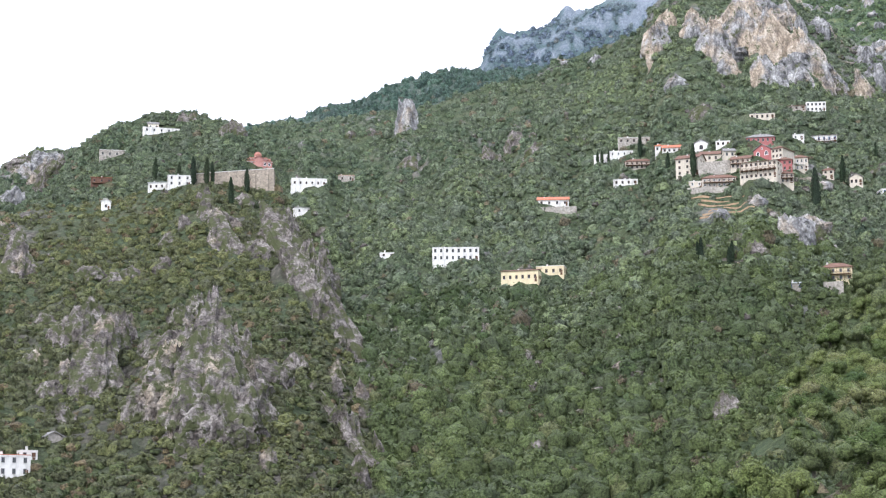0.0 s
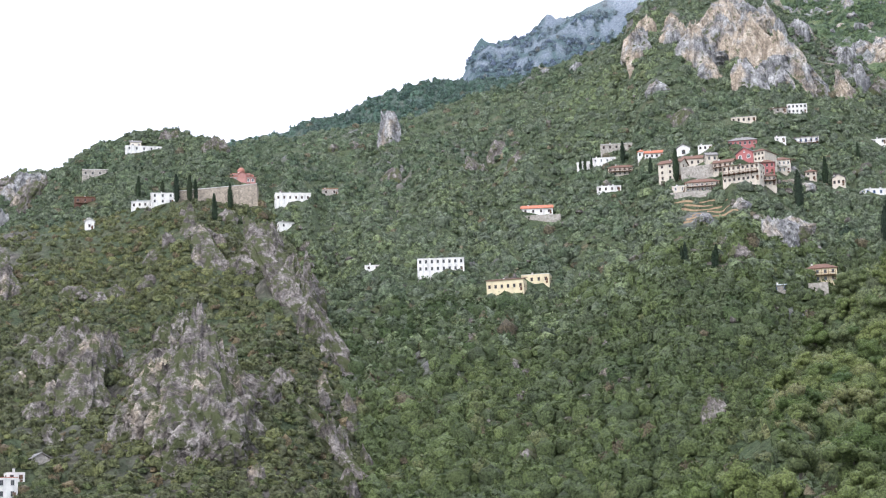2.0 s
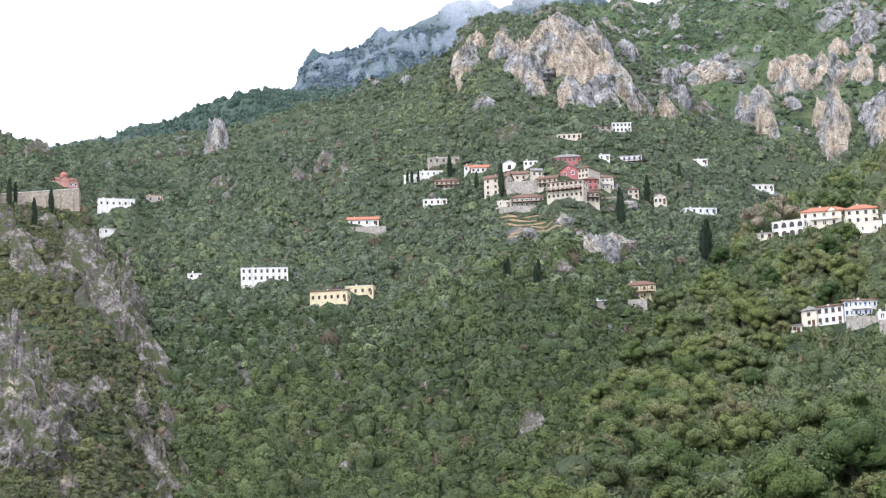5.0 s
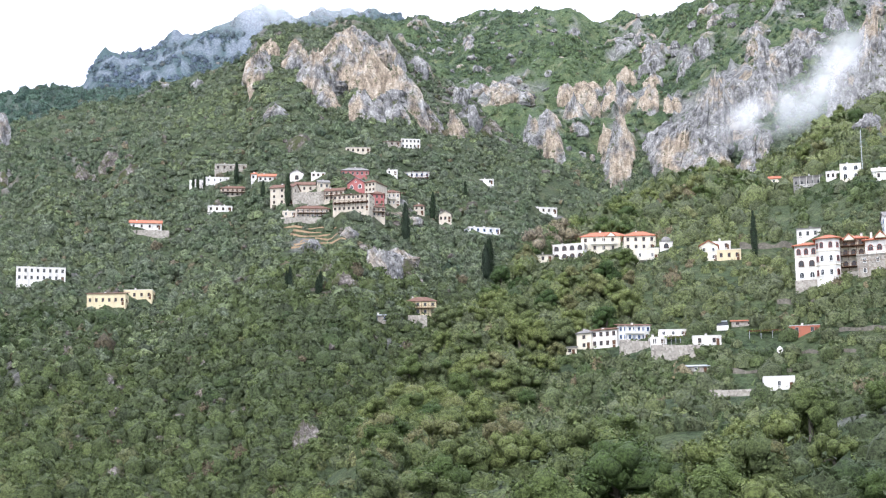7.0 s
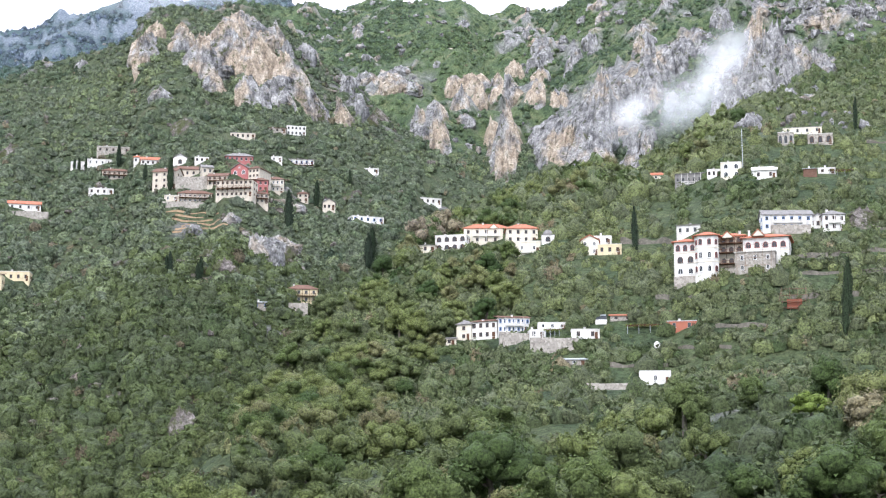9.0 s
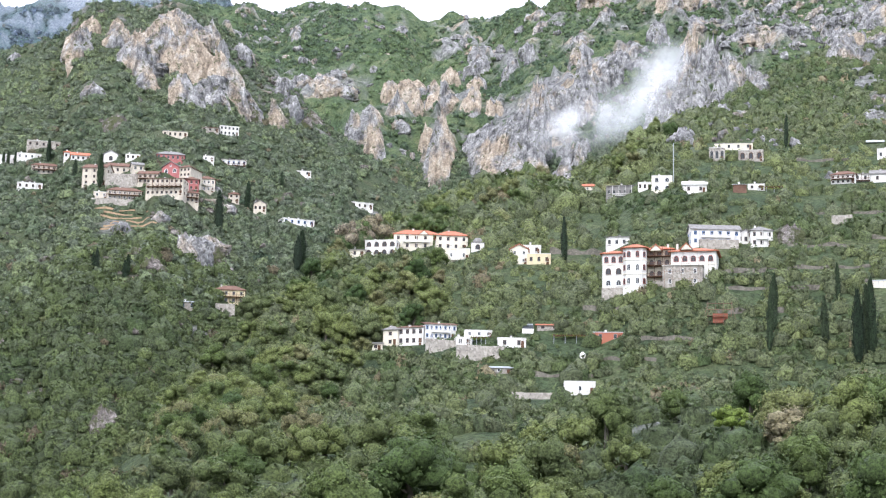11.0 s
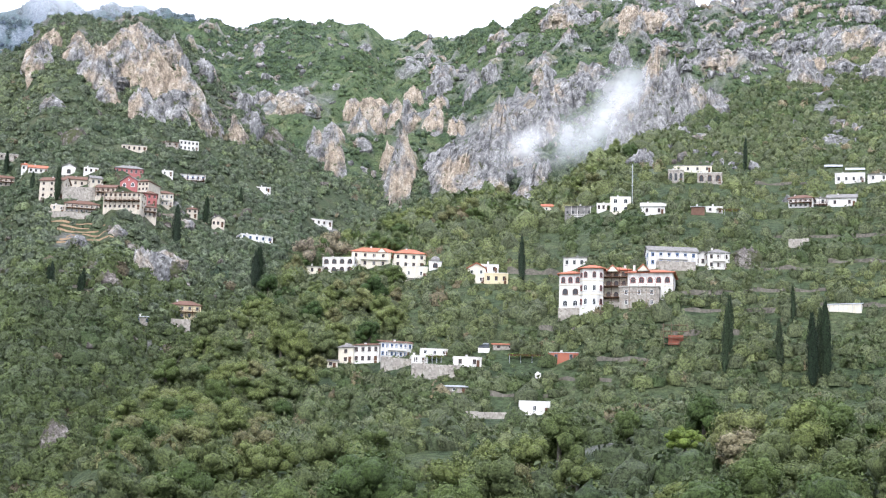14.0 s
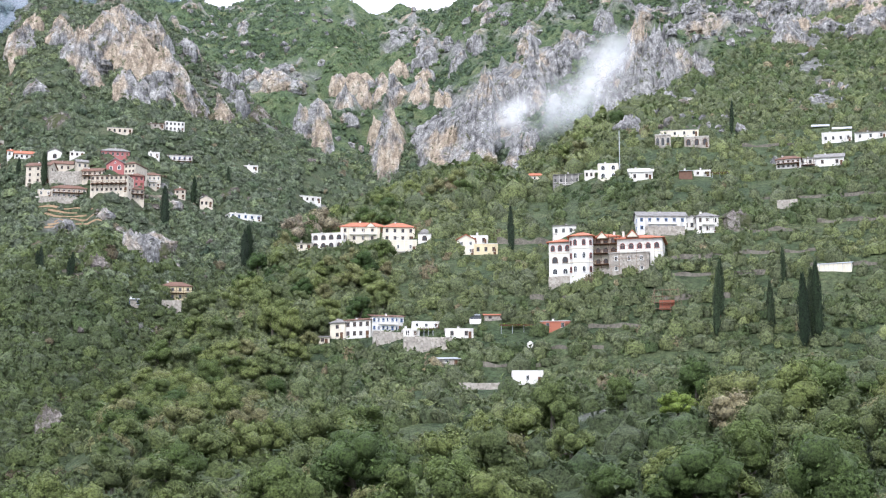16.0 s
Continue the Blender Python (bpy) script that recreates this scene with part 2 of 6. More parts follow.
GREEN = [(-15.96, 2124, 523.9), (-13.38, 2125, 547.8), (-9.64, 2124, 586.0), (-8.51, 2125, 610.0), (-6.99, 2124, 626.0), (-5.48, 2124, 619.0), (-3.77, 2124, 627.4), (-0.94, 2124, 631.4)]
BLUE = [(-7.12, 3500, 943.9), (-5.82, 3500, 1021.9), (-5.07, 3500, 1102.6), (-3.56, 3499, 1115.0), (-2.79, 3499, 1151.4), (-1.27, 3499, 1172.5), (0.27, 3499, 1207.8),
        (1.04, 3499, 1201.8), (3.15, 3500, 1221.0), (4.86, 3499, 1192.0), (6.53, 3499, 1132.0)]
NEAR_RISE = ([188, 225, 325, 500, 562, 650, 750, 875, 1000, 1125, 1250, 1375], [-5, 0, 25, 68, 108, 152, 195, 245, 300, 355, 412, 470])
# ridge, foot distance, foot height, shape of the slope, fall behind the crest, fall past the left and right ends per degree
HILLS = [(SPUR, 412, -5, 1.0, 0.35, 0, 8), (KNOB, 800, 75, 0.95, 0.5, 0, 38), (LEFT, 1060, 125, 0.9, 0.5, 5, 50), (VILLAGE, 431, -5, 1.0, 0.45, 0, 31),
         (NEAR, 212, -5, 1.0, 0.4, 12, 0), (GORGE, 875, 112, 0.95, 0.4, 150, 0), (GREEN, 1375, 188, 1.0, 0.4, 8, 38), (BLUE, 2500, 375, 1.0, 0.4, 75, 50)]
ROUGH = (1.0, 1.0, 1.2, 0.8, 0.45, 1.4, 0.8, 1.5)
SPAN = (4.5, 4, 8, 7, 3, 18, 8, 15)


def land(az, r):
    """Height, and the number of the hill on which it lies, at a bearing and a distance."""
    x, y = r * np.sin(np.radians(az)), r * np.cos(np.radians(az))
    tops = []
    soft = fbm(x / 55, y / 55, 5, 3)
    crest = fbm(x / 90, y / 90, 5, 11, True)
    folds = fbm(az / 2.6 + 0.15 * soft, r / 420, 3, 83, True) - 0.1
    for k, (ridge, foot, low, shape, fall, fade_l, fade_r) in enumerate(HILLS):
        a, d, h = np.array(ridge).T
        far, top = np.interp(az, a, d), np.interp(az, a, h)
        top = top - np.clip(a[0] - az, 0, None) * fade_l - np.clip(az - a[-1], 0, None) * fade_r
        if ridge is NEAR:
            rise = np.interp(r, *NEAR_RISE)
            ratio = np.maximum(top / np.interp(far, *NEAR_RISE), 0)
            z = np.where(ratio > 0, rise * ratio, -9)
        else:
            s = np.minimum((r - foot) / (far - foot), 1)
            z = low + (top - low) * np.where(s > 0, np.abs(s) ** shape, 0) + np.minimum(s, 0) * 300 * (far - foot) / 600
        if ridge is VILLAGE or ridge is SPUR:
            # gullies and ribs that run down the slope
            along = np.clip((r - foot) / (far - foot), 0, 1)
            z = z + folds * (11 if ridge is SPUR else 20) * (along * (1 - along**3)) * 1.6
        z = np.where(r > far, top - (r - far) * fall, z)
        near_foot = np.clip((r - foot) / 60, 0, 1)
        z = z + near_foot * ROUGH[k] * (soft * SPAN[k] * 0.8 + (crest - 0.15) * SPAN[k] * 0.9)
        tops.append(z)
    tops = np.array(tops)
    return tops.max(0), tops.argmax(0)


OUTCROPS = []  # bearing, elevation, distance, width, height and kind of bare crags


def outcrop(az, el, wide, high, kind="grey", past=212):
    r = np.linspace(past, 4500, 3000)
    up = np.degrees(np.arctan2(land(np.full_like(r, az), r)[0] - 6.25, r))
    OUTCROPS.append((az, el, float(r[np.argmax(up >= el)] if (up >= el).any() else r[np.argmax(up)]), wide, high, kind))


def rockiness(az, r, z, hill):
    """How bare the ground is, between 0 and 1."""
    x, y = r * np.sin(np.radians(az)), r * np.cos(np.radians(az))
    n = fbm(x / 70, y / 70 + z / 80, 5, 29) + 0.45 * fbm(x / 15, y / 15 + z / 17, 4, 37)
    bare = np.array([0.72, 0.55, 0.05, 0.60, 0.70, 0.36, 0.60, 0.16])[hill]
    bare = np.where((hill == 4) & (r > 1000), 0.25, bare)
    bare = np.where((hill == 5) & (az > 20.3), 0.05, bare)
    rock = (n - bare) / 0.14
    el = np.degrees(np.arctan2(z - 6.25, r))
    for a, e, far, wide, high, kind in OUTCROPS:
        e = e + np.degrees(0.3 * high / far)
        near = 1.0 - np.sqrt(((az - a) * np.radians(r) / (0.55 * wide)) ** 2 + ((el - e) * np.radians(r) / (0.6 * high)) ** 2)
        rock = np.maximum(rock, np.where(np.abs(r - far) < 0.14 * far, near * (0.45 if kind == "darker" else 1.1) + n * 2.2 - (0.25 if kind == "darker" else 0.1), -1))
    return np.clip(rock, 0, 1)



# cliffs over the village
outcrop(0.32, 17.12, 21, 22, "ochre")
outcrop(1.69, 17.04, 26, 23, "ochre")
outcrop(2.84, 17.12, 40, 31, "ochre")
outcrop(4.07, 17.08, 27, 27, "ochre")
outcrop(5.20, 16.80, 21, 23)
outcrop(2.24, 16.32, 29, 16)
outcrop(3.53, 15.57, 25, 19)
outcrop(4.60, 16.16, 25, 16)
outcrop(5.78, 15.08, 19, 20, "darker")
outcrop(6.84, 15.47, 23, 24)
outcrop(7.84, 14.83, 17, 17, "darker")
outcrop(-1.15, 17.05, 27, 10)
outcrop(-1.92, 16.45, 10, 8)
outcrop(-3.81, 16.34, 10, 10)
outcrop(1.60, 14.48, 17, 14, "darker")
outcrop(-8.28, 14.6, 11, 25)
outcrop(-4.69, 13.82, 14, 13, "darker")
outcrop(-4.04, 13.50, 12, 12, "darker")
outcrop(-8.29, 13.00, 15, 16, "darker")
outcrop(-5.53, 13.35, 15, 12, "darker")
outcrop(0.70, 15.59, 13, 9)
outcrop(-3.15, 16.36, 15, 6)
outcrop(-10.11, 14.11, 10, 7, "darker")
outcrop(-9.47, 14.18, 10, 8, "darker")
# rocks under the village and on the lower hillside
outcrop(3.19, 11.60, 18, 7)
outcrop(3.98, 10.54, 24, 14)
outcrop(4.52, 12.20, 24, 7)
outcrop(1.77, 11.28, 14, 7)
outcrop(5.00, 10.47, 13, 9, "darker")
outcrop(2.94, 10.11, 11, 8, "darker")
outcrop(1.74, 4.98, 11, 10, "darker")
outcrop(-1.87, 6.52, 11, 6, "darker")
outcrop(-4.37, 4.04, 9, 5, "darker")
outcrop(4.52, 6.27, 6, 5, "darker")
outcrop(-7.94, 7.47, 6, 4, "darker")
# gorge
outcrop(7.73, 15.90, 41, 26, past=1000)
outcrop(9.06, 16.15, 40, 24, past=1000)
outcrop(9.51, 14.48, 27, 39, past=1000)
outcrop(10.87, 15.52, 34, 39, "ochre", past=1000)
outcrop(12.27, 15.86, 29, 41, "ochre", past=1000)
outcrop(13.09, 15.72, 24, 35, "ochre", past=1000)
outcrop(12.15, 14.06, 26, 46, "ochre", past=1000)
outcrop(13.55, 17.02, 24, 17, past=1000)
outcrop(10.75, 15.02, 18, 10, past=1000)
outcrop(7.27, 17.76, 25, 21, past=1000)
outcrop(12.96, 17.77, 44, 13, past=1000)
outcrop(13.97, 15.34, 19, 28, "ochre", past=1000)
outcrop(14.37, 13.60, 51, 55, past=1000)
outcrop(15.57, 14.77, 43, 55, past=1000)
outcrop(16.52, 13.83, 28, 32, past=1000)
outcrop(17.52, 16.43, 41, 32, past=1000)
outcrop(16.66, 17.22, 29, 29, past=1000)
outcrop(20.83, 15.77, 30, 72, past=1000)
outcrop(19.87, 15.19, 33, 61, past=1000)
outcrop(21.72, 16.41, 31, 36, past=1000)
outcrop(22.46, 16.43, 22, 27, past=1000)
outcrop(15.14, 17.03, 23, 31, past=1000)
outcrop(14.48, 16.84, 21, 31, past=1000)
outcrop(18.36, 17.04, 28, 28, past=1000)
outcrop(13.62, 16.92, 33, 33, past=1000)
outcrop(10.71, 18.10, 20, 13, past=1000)
outcrop(13.01, 17.89, 27, 13, past=1000)
outcrop(15.68, 18.18, 33, 28, past=1000)
outcrop(17.58, 18.43, 32, 21, past=1000)
outcrop(19.30, 17.75, 29, 29, past=1000)
outcrop(17.95, 19.27, 66, 16, past=1000)
outcrop(20.79, 19.00, 49, 24, past=1000)
# right-hand slopes
outcrop(23.02, 17.91, 70, 15)
outcrop(24.86, 18.02, 58, 16)
outcrop(25.95, 17.07, 39, 28)
outcrop(23.68, 11.43, 13, 8, "darker")
outcrop(26.47, 15.18, 16, 7)
outcrop(20.30, 14.60, 15, 10)
outcrop(25.03, 13.38, 7, 4)
outcrop(26.55, 15.75, 12, 5, "ochre")
outcrop(27.2, 15.5, 9, 4, "ochre")
outcrop(26.9, 14.75, 18, 5)
outcrop(22.75, 16.2, 13, 14)
outcrop(22.3, 15.4, 14, 6, "ochre")
outcrop(23.4, 14.9, 10, 4)
# rocky spur
outcrop(-15.35, 8.2, 11, 14, "darker", past=375)
outcrop(-15.3, 7.1, 21, 24, "darker", past=375)
outcrop(-15.1, 5.9, 32, 28, "darker", past=375)
outcrop(-15.9, 5.3, 25, 25, "darker", past=375)
outcrop(-14.8, 4.9, 34, 24, "darker", past=375)
outcrop(-14.2, 4.5, 16, 13, "darker", past=375)
outcrop(-12.2, 10.6, 17, 24, "darker", past=375)
outcrop(-11.5, 9.2, 15, 24, "darker", past=375)
outcrop(-10.9, 5.6, 13, 17, "darker", past=375)
outcrop(-10.3, 4.3, 13, 16, "darker", past=375)
outcrop(-18.51, 6.9, 24, 26, "darker", past=375)
outcrop(-19.47, 5.58, 16, 15, "darker", past=375)
outcrop(-16.35, 9.72, 10, 10, "darker", past=375)
outcrop(-18.50, 9.06, 18, 11, "darker", past=375)
outcrop(-11.43, 8.52, 15, 36, "darker", past=375)
outcrop(-10.98, 7.82, 8, 16, "darker", past=375)
outcrop(-12.88, 10.09, 20, 18, "darker", past=375)
outcrop(-12.15, 9.39, 13, 20, "darker", past=375)
outcrop(-14.43, 10.92, 19, 14, "darker", past=375)
outcrop(-10.69, 4.27, 12, 19, "darker", past=375)
outcrop(-9.98, 3.01, 10, 18, "darker", past=375)
outcrop(-19.56, 4.83, 9, 8, "darker", past=375)
outcrop(-14.10, 14.22, 17, 11, "darker", past=375)
outcrop(-15.30, 14.50, 20, 11, "darker", past=375)
outcrop(-20.39, 12.53, 37, 22, "darker", past=375)
outcrop(-21.15, 10.38, 18, 15, "darker", past=375)
outcrop(-15.03, 11.88, 9, 13, "darker", past=375)
outcrop(-18.85, 9.48, 11, 7, "darker", past=375)
outcrop(-13.17, 3.33, 8, 10, "darker", past=375)
outcrop(-13.88, 4.73, 12, 14, "darker", past=375)
outcrop(-12.21, 6.62, 11, 7, "darker", past=375)
outcrop(-16.16, 10.62, 10, 7, "darker", past=375)
# more of the spur and the hill behind it
outcrop(-12.41, 10.89, 9, 17, "darker", past=375)
outcrop(-11.87, 9.92, 9, 18, "darker", past=375)
outcrop(-11.20, 8.52, 8, 15, "darker", past=375)
outcrop(-10.74, 7.47, 6, 10, "darker", past=375)
outcrop(-10.01, 5.58, 7, 11, "darker", past=375)
outcrop(-9.53, 3.71, 7, 12, "darker", past=375)
outcrop(-13.77, 11.90, 10, 9, "darker", past=375)
outcrop(-15.63, 11.12, 7, 10, "darker", past=375)
outcrop(-16.74, 7.30, 10, 8, "darker", past=375)
outcrop(-17.43, 9.51, 9, 7, "darker", past=375)
outcrop(-20.09, 7.95, 10, 8, "darker", past=375)
outcrop(-20.44, 6.64, 10, 10, "darker", past=375)
outcrop(-20.91, 12.24, 22, 22, past=1150)
outcrop(-20.21, 12.84, 23, 15, past=1150)
outcrop(-19.68, 13.02, 20, 12, past=1150)
outcrop(-21.07, 11.74, 18, 15, past=1150)
# cliffs on the upper right of the mountain
outcrop(26.9, 18.1, 48, 26, past=1000)
outcrop(28.0, 17.5, 40, 30, past=1000)
outcrop(27.3, 19.0, 44, 20, past=1000)
outcrop(23.4, 18.7, 30, 16, past=1000)
outcrop(24.6, 19.2, 36, 16, past=1000)
outcrop(22.6, 18.4, 26, 14, past=1000)
outcrop(17.9, 19.15, 70, 30, "ochre", past=1000)
outcrop(19.7, 19.1, 70, 30, "ochre", past=1000)

# ---- ground ----
def mesh_from(name, verts, faces, mat, smooth=False, normals=None, **attributes):
    """A mesh from arrays of vertices and of equally sided faces, with float attributes per vertex."""
    me = bpy.data.meshes.new(name)
    sides = faces.shape[1]
    me.vertices.add(len(verts))
    me.vertices.foreach_set("co", np.ascontiguousarray(verts, np.float32).ravel())
    me.loops.add(faces.size)
    me.loops.foreach_set("vertex_index", np.ascontiguousarray(faces, np.int32).ravel())
    me.polygons.add(len(faces))
    me.polygons.foreach_set("loop_start", np.arange(0, faces.size, sides, dtype=np.int32))
    me.polygons.foreach_set("use_smooth", np.full(len(faces), smooth))
    for key, values in attributes.items():
        me.attributes.new(key, "FLOAT", "POINT").data.foreach_set("value", np.ascontiguousarray(values, np.float32))
    me.update(calc_edges=True)
    if normals is not None:
        me.normals_split_custom_set_from_vertices(normals)
    me.materials.append(mat)
    return me


AZ = np.concatenate([np.arange(-75, -24, 1.0), np.arange(-24, 32, 0.15), np.arange(32, 85, 1.0)])
RR = 190 * (4600 / 190) ** np.linspace(0, 1, 360)
GA, GR = np.meshgrid(AZ, RR, indexing="ij")
GZ, GH = land(GA, GR)
GB = rockiness(GA, GR, GZ, GH)
gx, gy = GR * np.sin(np.radians(GA)), GR * np.cos(np.radians(GA))
crag = fbm(gx / 16, gy / 16, 4, 51, True) + 0.5 * fbm(gx / 7, gy / 7, 3, 57)
GZ = GZ + GB * np.clip(crag, -0.3, 1) * np.array([5, 5, 10, 6, 4, 14, 6, 12])[GH]
idx = np.arange(GA.size).reshape(GA.shape)
quads = np.stack([idx[:-1, :-1], idx[:-1, 1:], idx[1:, 1:], idx[1:, :-1]], -1).reshape(-1, 4)[:, ::-1]
# summit: share of haze blue mixed into the far ground's colour
ground = new("ground", mesh_from("ground", np.stack([gx, gy, GZ], -1).reshape(-1, 3), quads, GROUND, True, rock=GB.ravel(), meadow=np.array([0, 0, 0, 0.25, 0.7, 1.0, 0, 0])[GH].ravel(), darker=np.array([1.0, 0.8, 0, 0.3, 0, 0, 0, 0])[GH].ravel(), summit=np.array([0, 0, 0, 0, 0, 0, 0.5, 1.0])[GH].ravel()))
tagged(ground, "steep limestone mountainside with scrub and bare rock above the sea", "mountainside", kind="structure")

water_mat, n, l, b = material("sea_water", 0.12)
b.inputs["Base Color"].default_value = (0.02, 0.05, 0.06, 1)
bump(n, l, b, noise_node(n, l, 0.6, 5), 0.4, 0.3)
bm = bmesh.new()
bmesh.ops.create_circle(bm, cap_ends=True, segments=96, radius=4980)
me = bpy.data.meshes.new("water")
bm.to_mesh(me)
bm.free()
me.materials.append(water_mat)
tagged(new("water", me), "grey-green sea under an overcast sky", "sea", kind="structure")


def ground_at(az, r):
    """Height of the built ground."""
    i = np.clip(np.searchsorted(AZ, az) - 1, 0, len(AZ) - 2)
    j = np.clip(np.searchsorted(RR, r) - 1, 0, len(RR) - 2)
    u, v = (az - AZ[i]) / (AZ[i + 1] - AZ[i]), (r - RR[j]) / (RR[j + 1] - RR[j])
    return (GZ[i, j] * (1 - u) + GZ[i + 1, j] * u) * (1 - v) + (GZ[i, j + 1] * (1 - u) + GZ[i + 1, j + 1] * u) * v


EYE_Z = 6.25


def site(az, el, nearest=212):
    """Where the slope shows at a bearing and an elevation in degrees: distance and place."""
    r = np.linspace(nearest, 4500, 9000)
    z = ground_at(np.full_like(r, az), r)
    up = np.degrees(np.arctan2(z - EYE_Z, r))
    k = int(np.argmax(up >= el)) if (up >= el).any() else int(np.argmax(up))
    return r[k], Vector((r[k] * math.sin(radians(az)), r[k] * math.cos(radians(az)), z[k]))


KEEP = []  # bearing from, bearing to, lowest elevation, front and back distance: what stands free of scrub


def clear_of(az, r, top):
    """Whether a plant whose top shows at that elevation hides nothing that stands free."""
    ok = np.ones(len(az), bool)
    for a0, a1, low, front, back in KEEP:
        ok &= ~((az > a0) & (az < a1) & (((r < front) & (top > low)) | ((r >= front) & (r < back))))
    return ok

# ---- building materials ----
def plaster(name, colour, stain=0.25, scale=0.5):
    m, n, l, b = material(name, 0.9)
    vec = n.new("ShaderNodeTexCoord").outputs["Object"]
    big = noise_node(n, l, scale, 6, 0.65, vec, (1, 1, 0.45))
    fine = noise_node(n, l, 6.0, 4, 0.6, vec)
    dirty = tuple(c * 0.55 for c in colour)
    base = blend(n, l, ramp(n, l, big, (0.45, (0, 0, 0)), (0.75, (stain * 2.2,) * 3)), colour, dirty)
    l.new(blend(n, l, 0.15, base, fine, "OVERLAY"), b.inputs["Base Color"])
    bump(n, l, b, fine, 0.3, 0.02)
    return m


def stonework(name, light, dark):
    m, n, l, b = material(name, 0.95)
    vec = n.new("ShaderNodeTexCoord").outputs["Object"]
    v = n.new("ShaderNodeTexVoronoi")
    v.inputs["Scale"].default_value = 1.6
    l.new(vec, v.inputs["Vector"])
    big = noise_node(n, l, 0.3, 6, 0.65, vec)
    stones = blend(n, l, v.outputs["Color"], dark, light)
    l.new(blend(n, l, 0.5, stones, ramp(n, l, big, (0.3, (0.25, 0.25, 0.25)), (0.7, (0.75, 0.75, 0.75))), "OVERLAY"), b.inputs["Base Color"])
    bump(n, l, b, v.outputs["Distance"], 0.6, 0.12)
    return m


def roofing(name, a, c, ribs=2.2):
    m, n, l, b = material(name, 0.8)
    vec = n.new("ShaderNodeTexCoord").outputs["Object"]
    w = n.new("ShaderNodeTexWave")
    w.inputs["Scale"].default_value, w.inputs["Distortion"].default_value = ribs, 1.5
    l.new(vec, w.inputs["Vector"])
    l.new(ramp(n, l, noise_node(n, l, 0.8, 7, 0.7, vec), (0.3, a), (0.7, c)), b.inputs["Base Color"])
    bump(n, l, b, w.outputs[0], 0.5, 0.06)
    return m


WHITE = plaster("whitewash", (0.73, 0.715, 0.68), 0.45)
CREAM = plaster("cream_plaster", (0.70, 0.65, 0.54))
YELLOW = plaster("ochre_plaster", (0.66, 0.57, 0.38))
PINK = plaster("red_plaster", (0.40, 0.15, 0.145))
BRICK = plaster("brick_red", (0.40, 0.15, 0.10))
WORN = plaster("weathered_plaster", (0.60, 0.54, 0.45), 0.4, 0.7)
TAN_STONE = stonework("tan_stone", (0.40, 0.345, 0.28), (0.21, 0.18, 0.145))
DRY_STONE = stonework("dry_stone", (0.20, 0.185, 0.155), (0.085, 0.08, 0.066))
BANK = plaster("ochre_earth_bank", (0.36, 0.26, 0.165), 0.5)
STONE = stonework("rubble_stone", (0.46, 0.43, 0.38), (0.20, 0.18, 0.16))
TERRACOTTA = roofing("terracotta_tiles", (0.33, 0.11, 0.065), (0.52, 0.21, 0.13))
SLATE = roofing("grey_slate", (0.13, 0.125, 0.12), (0.30, 0.29, 0.28))
BROWN_ROOF = roofing("brown_timber_roof", (0.11, 0.06, 0.045), (0.22, 0.13, 0.095))
METAL_ROOF = roofing("sheet_metal", (0.34, 0.37, 0.40), (0.55, 0.58, 0.60), 6.0)
CONCRETE = plaster("concrete_slab", (0.58, 0.57, 0.54), 0.3)
BARK = plaster("grey_bark", (0.13, 0.115, 0.095), 0.3, 3.0)
WOOD = plaster("dark_wood", (0.12, 0.065, 0.04), 0.2, 2.0)
RED_FRAME = plaster("red_frame", (0.27, 0.085, 0.065), 0.2)
WHITE_FRAME = plaster("white_frame", (0.75, 0.75, 0.74), 0.1)
BLUE_FRAME = plaster("blue_frame", (0.10, 0.20, 0.42), 0.1)
STEEL, _n, _l, _b = material("rusty_steel", 0.5)
_b.inputs["Metallic"].default_value = 0.6
_l.new(ramp(_n, _l, noise_node(_n, _l, 3.0), (0.35, (0.20, 0.18, 0.16)), (0.65, (0.30, 0.16, 0.09))), _b.inputs["Base Color"])
GLASS, _n, _l, _b = material("dark_window_glass", 0.12)
_b.inputs["Base Color"].default_value = (0.025, 0.03, 0.035, 1)
_b.inputs["Specular IOR Level"].default_value = 0.5


# ---- building parts ----
def part(name, bm, mat, parent, label="", m=None):
    """Links a bmesh as one mesh object under a thing or a part."""
    me = bpy.data.meshes.new(name)
    bm.to_mesh(me)
    bm.free()
    me.materials.append(mat)
    return again(name, me, parent, label, m)


def again(name, me, parent, label="", m=None):
    ob = new(name, me)
    ob.parent = parent
    if m is not None:
        ob.matrix_basis = m
    if label:
        ob["label"] = label
    return ob


def add_box(bm, x0, x1, y0, y1, z0, z1, bevel=0.0):
    made = bmesh.ops.create_cube(bm, size=1, matrix=Matrix.LocRotScale(((x0 + x1) / 2, (y0 + y1) / 2, (z0 + z1) / 2), None, (x1 - x0, y1 - y0, z1 - z0)))
    if bevel:
        edges = {e for v in made["verts"] for e in v.link_edges}
        bmesh.ops.bevel(bm, geom=list(edges), offset=bevel, segments=1, affect="EDGES")
    return bm


def boxed(*args, bevel=0.0):
    return add_box(bmesh.new(), *args, bevel=bevel)


def solid(rings):
    """A closed body through rings of points, all with the same count."""
    bm = bmesh.new()
    loops = [[bm.verts.new(p) for p in ring] for ring in rings]
    for a, c in zip(loops, loops[1:]):
        for k in range(len(a)):
            bm.faces.new((a[k], a[(k + 1) % len(a)], c[(k + 1) % len(a)], c[k]))
    bm.faces.new(loops[0][::-1])
    bm.faces.new(loops[-1])
    bmesh.ops.recalc_face_normals(bm, faces=bm.faces)
    return bm


